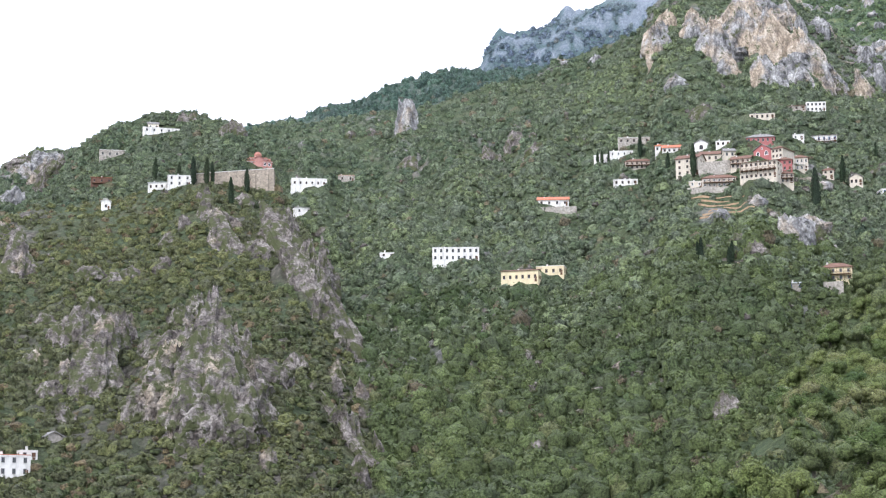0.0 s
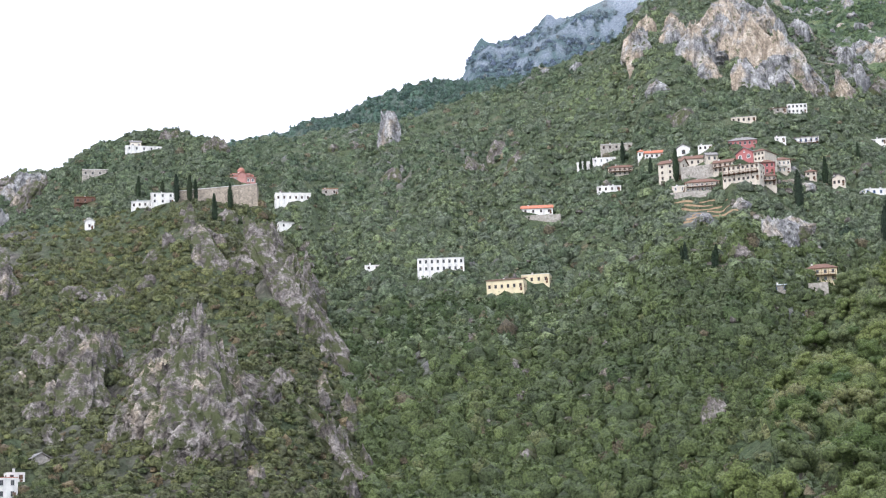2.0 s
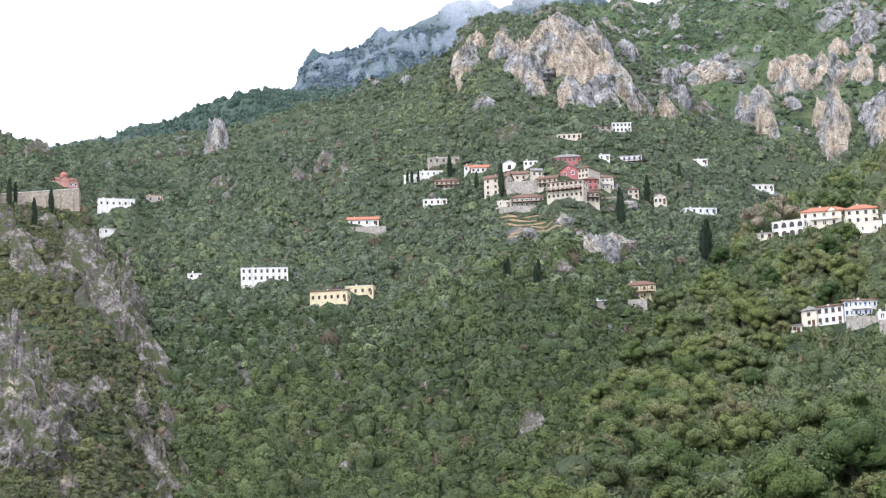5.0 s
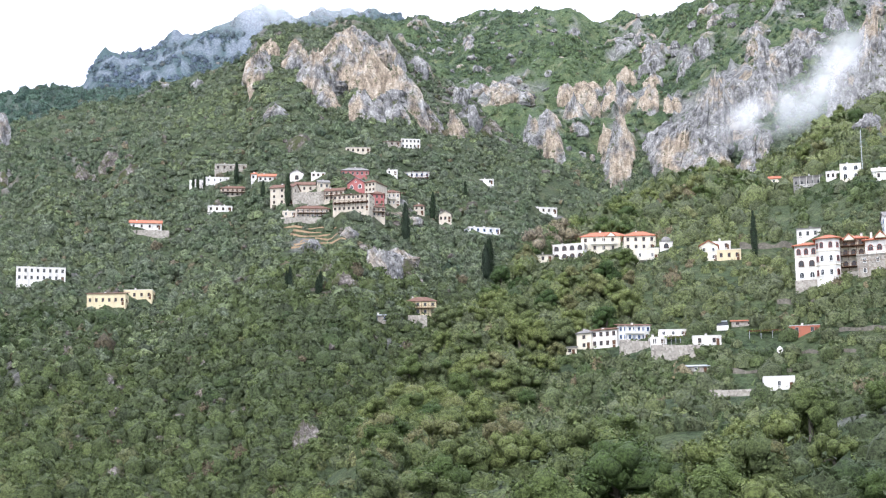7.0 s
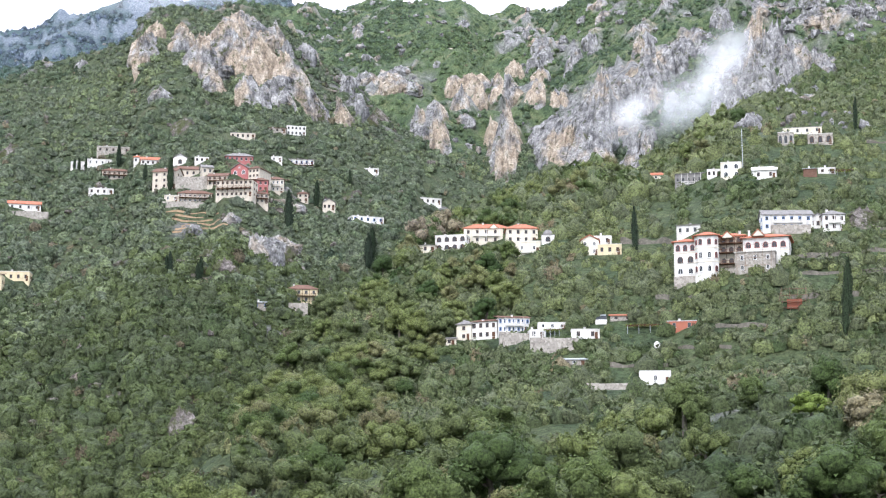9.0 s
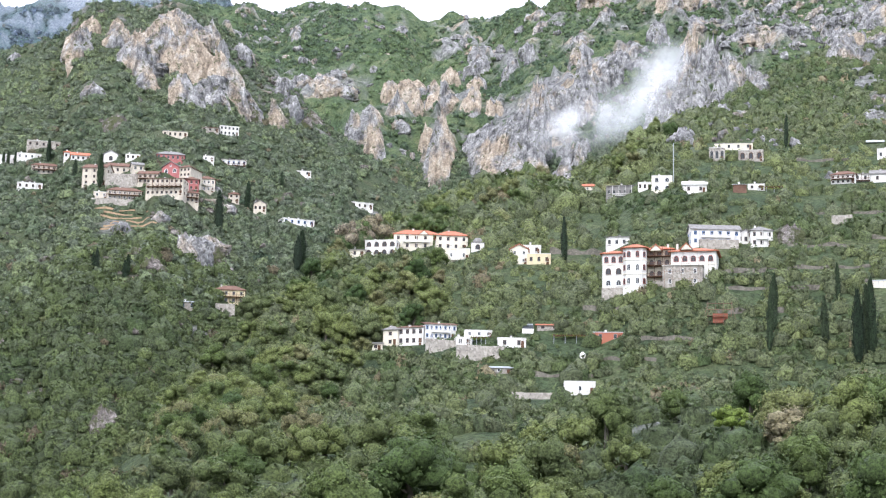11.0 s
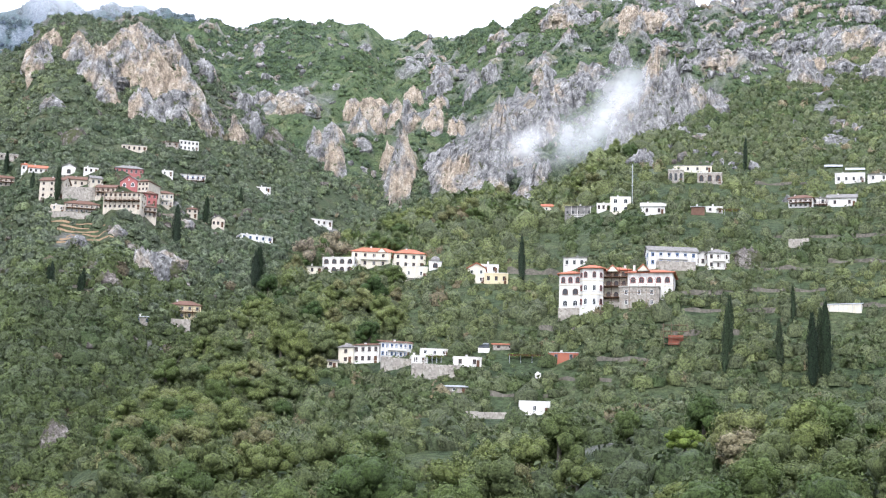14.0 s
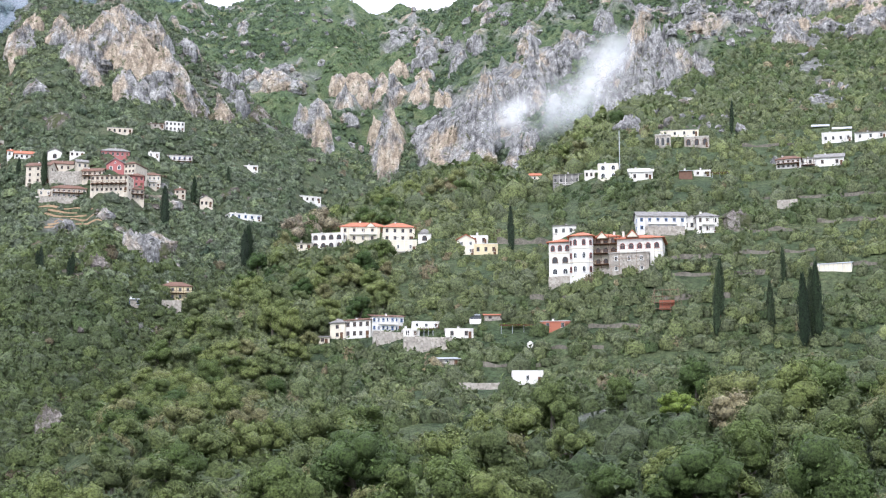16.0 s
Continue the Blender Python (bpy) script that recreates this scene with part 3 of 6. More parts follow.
def prism(profile, axis, lo, hi):
    """A closed body of a profile drawn out along x or y."""
    return solid([[(c, p, q) if axis == "x" else (p, c, q) for p, q in profile] for c in (lo, hi)])


MESHES = {}


def window_meshes(w, h, arch, frame_mat):
    """Frame, sill and pane of one size of window, made once; the window looks towards -y."""
    key = (round(w, 1), round(h, 1), arch, frame_mat.name)
    if key in MESHES:
        return MESHES[key]
    w, h = max(key[0], 0.4), max(key[1], 0.5)
    top = [(w / 2, h - (w / 2 if arch else 0))]
    if arch:
        top = [(w / 2 * math.cos(a), h - w / 2 + w / 2 * math.sin(a)) for a in (k * math.pi / 6 for k in range(7))]
    else:
        top = [(w / 2, h), (-w / 2, h)]
    outline = [(-w / 2, 0), (w / 2, 0)] + top
    inner = [(x * 0.76, h / 2 + (z - h / 2) * 0.84) for x, z in outline]
    bm = bmesh.new()
    rings = [[bm.verts.new((x, y, z)) for x, z in shape] for y, shape in ((0.05, outline), (-0.07, outline), (-0.07, inner), (0.05, inner))]
    for a, c in zip(rings, rings[1:] + rings[:1]):
        for k in range(len(a)):
            bm.faces.new((a[k], a[(k + 1) % len(a)], c[(k + 1) % len(a)], c[k]))
    add_box(bm, -0.025, 0.025, -0.05, 0.04, h * 0.08, h * 0.92)
    bmesh.ops.recalc_face_normals(bm, faces=bm.faces)
    made = []
    for name, shape, mat in (("window", bm, frame_mat), ("pane", prism(inner, "y", -0.02, 0.03), GLASS), ("sill", boxed(-w / 2 - 0.1, w / 2 + 0.1, -0.16, 0.02, -0.1, 0), CONCRETE)):
        me = bpy.data.meshes.new(name)
        shape.to_mesh(me)
        shape.free()
        me.materials.append(mat)
        made.append(me)
    MESHES[key] = made
    return made


def add_window(parent, x, y, z, w, h, turn=0, arch=False, frame_mat=None):
    fm, pane, sill = window_meshes(w, h, arch, frame_mat or WHITE_FRAME)
    win = again("window", fm, parent, m=pose(x, y, z, 0, 0, turn))
    again("pane", pane, win)
    again("sill", sill, win)


def roof_mesh(kind, w, d, h, over=0.45, rise=None):
    """A roof with eaves over a block of that width and depth."""
    x0, x1, y0, y1 = -w / 2 - over, w / 2 + over, -over, d + over
    up = rise if rise else (0.24 * min(w, d) + 0.3)
    if kind == "gable":
        ym = d / 2
        return prism([(y0, h - 0.08), (ym, h + up), (y1, h - 0.08), (y1, h + 0.16), (ym, h + up + 0.26), (y0, h + 0.16)][::-1], "x", x0, x1)
    if kind == "gable_front":
        return prism([(x0, h - 0.08), (0, h + up), (x1, h - 0.08), (x1, h + 0.16), (0, h + up + 0.26), (x0, h + 0.16)], "y", y0, y1)
    if kind == "hip":
        k = min(w, d) / 2
        return solid([[(x0, y0, h - 0.06), (x1, y0, h - 0.06), (x1, y1, h - 0.06), (x0, y1, h - 0.06)],
                      [(x0, y0, h + 0.14), (x1, y0, h + 0.14), (x1, y1, h + 0.14), (x0, y1, h + 0.14)],
                      [(x0 + k, y0 + k, h + up), (x1 - k, y0 + k, h + up), (x1 - k, y1 - k + 0.05, h + up), (x0 + k, y1 - k + 0.05, h + up)]])
    if kind == "shed":
        return prism([(y0, h - 0.1), (y1, h + 0.22 * d), (y1, h + 0.22 * d + 0.14), (y0, h + 0.06)], "x", x0, x1)
    bm = boxed(x0 + 0.2, x1 - 0.2, y0 + 0.2, y1 - 0.2, h - 0.02, h + 0.2)
    return bm


def gable_fill(w, d, h, kind, up):
    if kind == "gable":
        return prism([(0.02, h - 0.05), (d - 0.02, h - 0.05), (d / 2, h + up)], "x", -w / 2 + 0.02, w / 2 - 0.02)
    return prism([(-w / 2 + 0.02, h - 0.05), (w / 2 - 0.02, h - 0.05), (0, h + up)], "y", 0.02, d - 0.02)


def stand(name, az, el, w, h, d, turn, label, category, spare=0.22, nearest=212):
    """An Empty on the slope at a bearing and elevation, its -y side towards the sea; scrub is kept off its face."""
    r, p = site(az, el, nearest)
    root = new(name)
    root.matrix_basis = Matrix.Translation(p + Vector((0, 0, 0.05))) @ pose(0, 0, 0, 0, 0, -az + turn)
    half = math.degrees(0.47 * w / r)
    KEEP.append((az - half, az + half, el + math.degrees(spare * h / r), r, r + d + 1))
    tagged(root, label, category)
    return root


def shell(root, w, d, h, wall_mat, roof_mat, roof_kind, x=0.0, y=0.0, deep=4.0, over=0.45, rise=None, cornice=True):
    """Walls and roof of one block of a building."""
    at = pose(x, y, 0)
    bm = boxed(-w / 2, w / 2, 0, d, -deep, h, bevel=0.04)
    part("wall", bm, wall_mat, root, m=at)
    up = rise if rise else (0.24 * min(w, d) + 0.3)
    if roof_kind in ("gable", "gable_front"):
        part("gable", gable_fill(w, d, h, roof_kind, up), wall_mat, root, m=at)
    part("roof", roof_mesh(roof_kind, w, d, h, over, rise), roof_mat, root, m=at)
    if roof_kind == "flat" and cornice:
        part("cornice", boxed(-w / 2 - 0.12, w / 2 + 0.12, -0.12, d + 0.12, h - 0.35, h - 0.2), wall_mat, root, m=at)


def window_rows(root, w, d, h, floors, bays, arch, frame_mat, x=0.0, y=0.0, z0=0.0, sides=True):
    storey = (h - z0) / floors
    wh, ww = min(1.5, storey * 0.5), min(1.0, 0.5 * w / max(bays, 1))
    if arch:
        wh, ww = storey * 0.62, min(1.8, 0.62 * w / max(bays, 1))
    for f in range(floors):
        for k in range(bays):
            add_window(root, x - w / 2 + (k + 0.5) * w / bays, y - 0.01, z0 + f * storey + storey * 0.3 * (0.6 if arch else 1), ww, wh, 0, arch, frame_mat)
        if sides and d > 5:
            for sx, turn in ((-1, -90), (1, 90)):
                for yy in (0.3, 0.7):
                    add_window(root, x + sx * (w / 2 + 0.01), y + d * yy, z0 + f * storey + storey * 0.3, min(0.9, ww), min(wh, 1.4), turn, False, frame_mat)


def add_chimney(root, x, y, z, tall=1.3):
    c = part("chimney", boxed(x - 0.32, x + 0.32, y - 0.32, y + 0.32, z - 1.2, z + tall, bevel=0.03), WHITE, root)
    part("cap", boxed(x - 0.42, x + 0.42, y - 0.42, y + 0.42, z + tall, z + tall + 0.14), SLATE, c)


def add_gallery(root, w, z, top, x=0.0, y=0.0, deep=1.5, mat=None, posts=None):
    """A projecting wooden gallery: floor, posts, handrail and balusters."""
    mat = mat or WOOD
    part("gallery_floor", boxed(x - w / 2, x + w / 2, y - deep, y, z - 0.14, z), mat, root)
    count = posts or max(3, int(w / 2.4) + 1)
    for k in range(count):
        px = x - w / 2 + 0.1 + k * (w - 0.2) / (count - 1)
        part("post", boxed(px - 0.08, px + 0.08, y - deep + 0.04, y - deep + 0.2, z - 2.2 if z > 2 else z - 0.9, top), mat, root)
    rail = part("railing", boxed(x - w / 2, x + w / 2, y - deep, y - deep + 0.07, z + 0.85, z + 0.95), mat, root)
    bm = bmesh.new()
    for k in range(int(w / 0.35)):
        bx = x - w / 2 + 0.2 + k * 0.35
        add_box(bm, bx - 0.03, bx + 0.03, y - deep + 0.02, y - deep + 0.05, z, z + 0.85)
    tagged(part("balustrade", bm, mat, rail), kind="stuff")


def house(az, el, w, h, d, floors, bays, wall_mat, roof_mat, roof_kind, turn, label, arches=False, balcony=False, pediment=False, chimneys=1):
    rng = random.Random(int(az * 1000 + el * 77))
    root = stand("house", az, el, w, h, d, turn, label, "house", 0.3)
    if roof_kind == "gable" and w < d:
        roof_kind = "gable_front"
    shell(root, w, d, h, wall_mat, roof_mat, roof_kind, over=0.24 if roof_kind == "flat" else 0.45, cornice=chimneys > 0)
    fr = BLUE_FRAME if "blue" in label else rng.choice((WHITE_FRAME, WOOD, WOOD, SLATE))
    if bays:
        window_rows(root, w, d, h, floors, bays, arches, fr)
        part("door", boxed(w * 0.5 - 1.5, w * 0.5 - 0.6, -0.06, 0.02, 0, min(2.1, h * 0.75)), WOOD, root)
    if balcony:
        z = h * 0.5 if floors > 1 else 0.25
        dark = any(k in label for k in ("wood", "brown", "dark"))
        add_gallery(root, w * (0.92 if dark else 0.6), z, h - 0.1, deep=1.5 if dark else 0.9, mat=WOOD if dark else WHITE)
    up = 0.24 * min(w, d) + 0.3 if roof_kind not in ("flat", "shed") else 0.4
    for k in range(chimneys if h > 2.2 else 0):
        add_chimney(root, (-0.35 + 0.7 * (k + rng.random() * 0.5) / max(chimneys, 1)) * w, d * 0.45, h + up * 0.7, rng.uniform(0.7, 1.2))
    if pediment:
        part("pediment", prism([(1.2, h), (4.4, h), (2.8, h + 1.5)], "y", -0.5, d * 0.4), CREAM, root)
        part("pediment_roof", prism([(0.9, h + 0.02), (2.8, h + 1.55), (4.7, h + 0.02), (4.7, h + 0.2), (2.8, h + 1.8), (0.9, h + 0.2)], "y", -0.6, d * 0.4), TERRACOTTA, root)
    return root


def retaining_wall(az, el, w, h, d, floors, bays, wall_mat, roof_mat, roof_kind, turn, label):
    root = stand("retaining_wall", az, el, w, h, d, turn, label, "wall", 0.35)
    rng = random.Random(int(az * 999))
    n = max(3, int(w / 3))
    bm = bmesh.new()
    for k in range(n):
        x0, x1 = -w / 2 + k * w / n, -w / 2 + (k + 1) * w / n
        add_box(bm, x0, x1 + 0.02, rng.uniform(-0.12, 0.0), d, -4, h + rng.uniform(-0.25, 0.12), bevel=0.06)
    part("wall", bm, wall_mat, root)
    for k in range(max(1, int(w / 6))):
        x = -w / 2 + (k + 0.5) * w / max(1, int(w / 6))
        part("buttress", prism([(-0.9, -4), (-0.1, -4), (-0.1, h * 0.8), (-0.35, h * 0.75)], "x", x - 0.35, x + 0.35), wall_mat, root)
    return root


def dome(root, x, y, z, radius, mat, name="dome"):
    bm = bmesh.new()
    bmesh.ops.create_uvsphere(bm, u_segments=16, v_segments=10, radius=radius, matrix=pose(x, y, z))
    bmesh.ops.delete(bm, geom=[v for v in bm.verts if v.co.z < z - 0.05], context="VERTS")
    return part(name, bm, mat, root)


def cross(root, x, y, z, size=0.9):
    bm = boxed(x - 0.05, x + 0.05, y - 0.05, y + 0.05, z, z + size)
    add_box(bm, x - size * 0.3, x + size * 0.3, y - 0.05, y + 0.05, z + size * 0.6, z + size * 0.7)
    part("cross", bm, STEEL, root)


def drum(root, x, y, z0, z1, radius, mat, name="drum"):
    ring = lambda z: [(x + radius * math.cos(a), y + radius * math.sin(a), z) for a in (k * math.pi / 6 for k in range(12))]
    return part(name, solid([ring(z0), ring(z1)]), mat, root)


def chapel(az, el, w, h, d, floors, bays, wall_mat, roof_mat, roof_kind, turn, label):
    root = stand("chapel", az, el, w, h, d, turn, label, "chapel")
    shell(root, w, d, h, wall_mat, roof_mat, "flat" if roof_kind == "dome" else "gable_front")
    top = h
    if roof_kind == "dome":
        drum(root, 0, d / 2, h, h + 0.5, w * 0.42, wall_mat)
        dome(root, 0, d / 2, h + 0.5, w * 0.42, roof_mat)
        top = h + 0.5 + w * 0.4
    else:
        top = h + 0.24 * min(w, d) + 0.5
    cross(root, 0, d / 2 if roof_kind == "dome" else 0.1, top)
    window_rows(root, w, d, h, 1, 1, True, WOOD)
    return root


def church(az, el, w, h, d, floors, bays, wall_mat, roof_mat, roof_kind, turn, label):
    """The red church: a tall gabled nave and a lower side range."""
    h = h + 1.4
    root = stand("church", az, el, w, h, d, turn, label, "church", 0.1)
    shell(root, w * 0.62, d, h, wall_mat, roof_mat, "gable_front", x=-w * 0.19, rise=2.6)
    shell(root, w * 0.4, d * 0.8, h - 0.4, WORN, BROWN_ROOF, "hip", x=w * 0.32, y=0.4)
    window_rows(root, w * 0.6, d, h, 1, 2, True, WHITE_FRAME, x=-w * 0.19, z0=h * 0.35)
    window_rows(root, w * 0.38, d * 0.8, h - 0.4, 2, 3, False, WOOD, x=w * 0.32, y=0.38, sides=False)
    add_window(root, -w * 0.19, -0.01, h + 0.3, 0.8, 0.9, 0, True, WHITE_FRAME)
    cross(root, -w * 0.19, 0.1, h + 2.8, 1.2)
    return root


def domed_church(az, el, w, h, d, floors, bays, wall_mat, roof_mat, roof_kind, turn, label):
    root = stand("domed_church", az, el, w, h, d, turn, label, "church", 0.1, 640)
    rose = PINK_PALE
    shell(root, w, d, h * 0.42, rose, roof_mat, "hip", rise=1.5)
    shell(root, w * 0.62, d * 0.8, h * 0.68, rose, roof_mat, "gable", y=0.6, rise=1.3)
    shell(root, w * 0.3, d * 1.1, h * 0.68, rose, roof_mat, "gable_front", y=-0.4, rise=1.4)
    for x in (-0.4, 0.4):
        drum(root, x * w, d * 0.4, h * 0.42, h * 0.62, w * 0.07, rose)
        dome(root, x * w, d * 0.4, h * 0.62, w * 0.08, roof_mat)
    drum(root, 0, d / 2, h * 0.7, h * 1.05, w * 0.13, rose)
    dome(root, 0, d / 2, h * 1.05, w * 0.145, roof_mat)
    cross(root, 0, d / 2, h * 1.05 + w * 0.13, 1.3)
    for z in (0.41, 0.67):
        part("cornice", boxed(-w * (0.52 if z < 0.5 else 0.33), w * (0.52 if z < 0.5 else 0.33), -0.15 if z < 0.5 else 0.45, 0.62, h * z - 0.25, h * z), WHITE, root)
    window_rows(root, w * 0.95, d, h * 0.42, 1, 6, True, WHITE_FRAME)
    for a in range(-2, 3):
        t = radians(a * 30)
        add_window(root, w * 0.13 * math.sin(t), d / 2 - w * 0.13 * math.cos(t), h * 0.78, 0.5, 1.2, a * 30, True, WHITE_FRAME)
    return root


def fortress_wall(az, el, w, h, d, floors, bays, wall_mat, roof_mat, roof_kind, turn, label):
    root = stand("fortress_wall", az, el, w, h, d, turn, label, "wall", 0.55, 640)
    rng = random.Random(5)
    part("wall", solid([[(-w / 2 - 0.6, -0.8, -6), (w / 2 + 0.6, -0.8, -6), (w / 2, d, -6), (-w / 2, d, -6)], [(-w / 2, 0, h * 0.72), (w / 2, 0, h), (w / 2, d, h), (-w / 2, d, h * 0.72)]]), wall_mat, root)
    part("coping", solid([[(-w / 2 - 0.15, -0.15, h * 0.72), (w / 2 + 0.15, -0.15, h), (w / 2 + 0.15, 0.6, h), (-w / 2 - 0.15, 0.6, h * 0.72)], [(-w / 2 - 0.15, -0.15, h * 0.72 + 0.3), (w / 2 + 0.15, -0.15, h + 0.3), (w / 2 + 0.15, 0.6, h + 0.3), (-w / 2 - 0.15, 0.6, h * 0.72 + 0.3)]]), CONCRETE, root)
    for k in range(6):
        x = -w / 2 + (k + 0.5) * w / 6
        part("buttress", prism([(-2.0, -6), (0, -6), (0, h * (0.6 + 0.03 * k)), (-0.5, h * (0.55 + 0.03 * k))], "x", x - 0.6, x + 0.6), wall_mat, root)
    return root


def water_tank(az, el, w, h, d, floors, bays, wall_mat, roof_mat, roof_kind, turn, label):
    root = stand("water_tank", az, el, w, h, d, turn, label, "tank")
    drum(root, 0, w / 2, -1, h, w / 2, wall_mat, "tank")
    dome(root, 0, w / 2, h, w * 0.3, wall_mat, "lid")


def solar_heater(az, el, w, h, d, floors, bays, wall_mat, roof_mat, roof_kind, turn, label):
    root = stand("solar_heater", az, el, w, h, d, turn, label, "heater")
    part("base", boxed(-w / 2, w / 2, 0, 2, -2, h * 0.5), wall_mat, root)
    part("panel", solid([[(-w * 0.45, 0, h * 0.5), (w * 0.45, 0, h * 0.5), (w * 0.45, 1.4, h * 0.95), (-w * 0.45, 1.4, h * 0.95)], [(-w * 0.45, -0.05, h * 0.55), (w * 0.45, -0.05, h * 0.55), (w * 0.45, 1.35, h), (-w * 0.45, 1.35, h)]]), GLASS, root)
    bm = bmesh.new()
    bmesh.ops.create_cone(bm, cap_ends=True, segments=14, radius1=0.32, radius2=0.32, depth=w * 0.8, matrix=pose(0, 1.5, h, 0, 90, 0))
    part("tank", bm, METAL_ROOF, root)


def pipe(bm, a, c, radius):
    a, c = Vector(a), Vector(c)
    m = Matrix.Translation((a + c) / 2) @ (c - a).to_track_quat("Z", "Y").to_matrix().to_4x4()
    bmesh.ops.create_cone(bm, cap_ends=True, segments=6, radius1=radius, radius2=radius, depth=(c - a).length, matrix=m)
    return bm


def scaffold(az, el, w, h, d, floors, bays, wall_mat, roof_mat, roof_kind, turn, label):
    root = stand("scaffold", az, el, w, h, d, turn, label, "scaffold", 0.15)
    for k in range(4):
        x = -w / 2 + k * w / 3
        for y in (0, 1.2):
            part("pole", pipe(bmesh.new(), (x, y, -3), (x, y, h * 1.05), 0.06), STEEL, root)
    for f in range(4):
        z = h * (0.15 + 0.27 * f)
        part("ledger", pipe(bmesh.new(), (-w / 2 - 0.4, 0, z), (w / 2 + 0.4, 0, z), 0.05), STEEL, root)
        part("plank", boxed(-w / 2, w / 2, 0.1, 1.1, z + 0.05, z + 0.1), WOOD, root)
    for s in (-1, 1):
        part("brace", pipe(bmesh.new(), (s * w / 2, 0, h), (s * (w / 2 + 2.5), -1, -3.5), 0.06), STEEL, root)
    part("block", boxed(-w * 0.3, w * 0.35, 1.3, 3, -3, h * 0.55), BRICK, root)


def mast(az, el, w, h, d, floors, bays, wall_mat, roof_mat, roof_kind, turn, label):
    root = stand("radio_mast", az, el, w, h, d, turn, label, "mast")
    part("pole", pipe(bmesh.new(), (0, 0, -1), (0, 0, h), 0.16), METAL_ROOF, root)
    for k in range(5):
        z = h * (0.5 + 0.11 * k)
        part("aerial", pipe(bmesh.new(), (-0.6, 0, z), (0.6, 0, z), 0.05), METAL_ROOF, root)


def greenhouse(az, el, w, h, d, floors, bays, wall_mat, roof_mat, roof_kind, turn, label):
    root = stand("greenhouse", az, el, w, h, d, turn, label, "greenhouse")
    part("wall", boxed(-w / 2, w / 2, 0, d, -3, h * 0.85), CREAM, root)
    part("roof", roof_mesh("shed", w, d, h * 0.85, 0.2), METAL_ROOF, root)
    for k in range(9):
        x = -w / 2 + k * w / 8
        part("rib", boxed(x - 0.06, x + 0.06, -0.06, 0.02, 0, h * 0.85), METAL_ROOF, root)


PINK_PALE = plaster("faded_rose_plaster", (0.47, 0.245, 0.215), 0.4)
ROSE_TILES = roofing("faded_rose_tiles", (0.34, 0.15, 0.11), (0.46, 0.23, 0.18))


def monastery(az, el, w, h, d, floors, bays, wall_mat, roof_mat, roof_kind, turn, label):
    """The big half-finished house: left wing, many-sided tower, open galleries, right wing and a stone block in front."""
    root = stand("monastery_house", az, el, w, h, d, turn, label, "monastery", 0.3)
    u = w / 36.6
    shell(root, 7.2 * u, 11, 11.6, WHITE, TERRACOTTA, "hip", x=-14.6 * u, y=2.5, over=0.8, rise=1.5)
    window_rows(root, 7.0 * u, 9, 11.4, 1, 3, True, RED_FRAME, x=-14.6 * u, y=2.48, z0=8.0, sides=False)
    window_rows(root, 6.6 * u, 9, 7.6, 1, 2, True, WOOD, x=-14.6 * u, y=2.48, z0=4.2, sides=False)
    part("cornice", boxed(-18.4 * u, -11 * u, 2.35, 2.6, 7.9, 8.15), CREAM, root)
    part("plinth", boxed(-18.4 * u, -10.9 * u, 2.2, 8, -5, 0.6, bevel=0.1), STONE, root)
    window_rows(root, 6.6 * u, 9, 3.8, 1, 2, True, WHITE_FRAME, x=-14.6 * u, y=2.48, z0=0.6, sides=False)
    # tower with chamfered corners
    plan = [(-11.4, 3), (-11.4, 1.2), (-10.2, 0), (-5.2, 0), (-3.9, 1.2), (-3.9, 3), (-3.9, 9), (-11.4, 9)]
    ring = lambda z, g=0.0: [((x + (g if x > -7.6 else -g)) * u, y - (g if y < 3 else 0), z) for x, y in plan]
    tower = part("tower", solid([ring(-5), ring(12.9)]), WHITE, root)
    for z in (4.4, 8.9):
        part("cornice", solid([ring(z, 0.15), ring(z + 0.25, 0.15)]), CREAM, tower)
    part("tower_roof", solid([ring(12.85, 0.8), ring(13.05, 0.8), [((x * 0.3 - 5.3) * u, 3 + y * 0.3, 14.6) for x, y in plan]]), TERRACOTTA, tower)
    for z, hh in ((1.2, 2.2), (5.6, 2.2), (9.9, 2.0)):
        for x in (-9.4, -6.6):
            add_window(tower, x * u, -0.02, z, 1.25, hh, 0, True, RED_FRAME if z > 9 else WHITE_FRAME)
        add_window(tower, -4.5 * u, 0.55, z, 1.0, hh * 0.9, 44, True, RED_FRAME)
        add_window(tower, -10.85 * u, 0.55, z, 1.0, hh * 0.9, -44, True, RED_FRAME)
    # open galleries between tower and right wing
    shell(root, 8.2 * u, 8, 13.0, CREAM, TERRACOTTA, "hip", x=-0.1 * u, y=4.5, over=1.0, rise=1.6)
    for z in (4.0, 7.6, 10.6):
        add_gallery(root, 7.8 * u, z, z + 2.6, x=-0.1 * u, y=4.5, deep=2.6, posts=4)
        window_rows(root, 7.4 * u, 5, z + 2.6, 1, 3, True, WOOD, x=-0.1 * u, y=4.48, z0=z, sides=False)
    # right wing
    shell(root, 14.4 * u, 11, 11.8, WHITE, TERRACOTTA, "hip", x=10.9 * u, y=2.6, over=0.9, rise=1.9)
    window_rows(root, 13.6 * u, 9, 11.2, 1, 5, True, RED_FRAME, x=10.9 * u, y=2.58, z0=7.9, sides=False)
    part("cornice", boxed(3.8 * u, 18.3 * u, 2.45, 2.7, 7.5, 7.75), CREAM, root)
    # stone block
    shell(root, 12.6 * u, 4.0, 6.6, STONE, CONCRETE, "flat", x=7.8 * u, y=-1.6, deep=6)
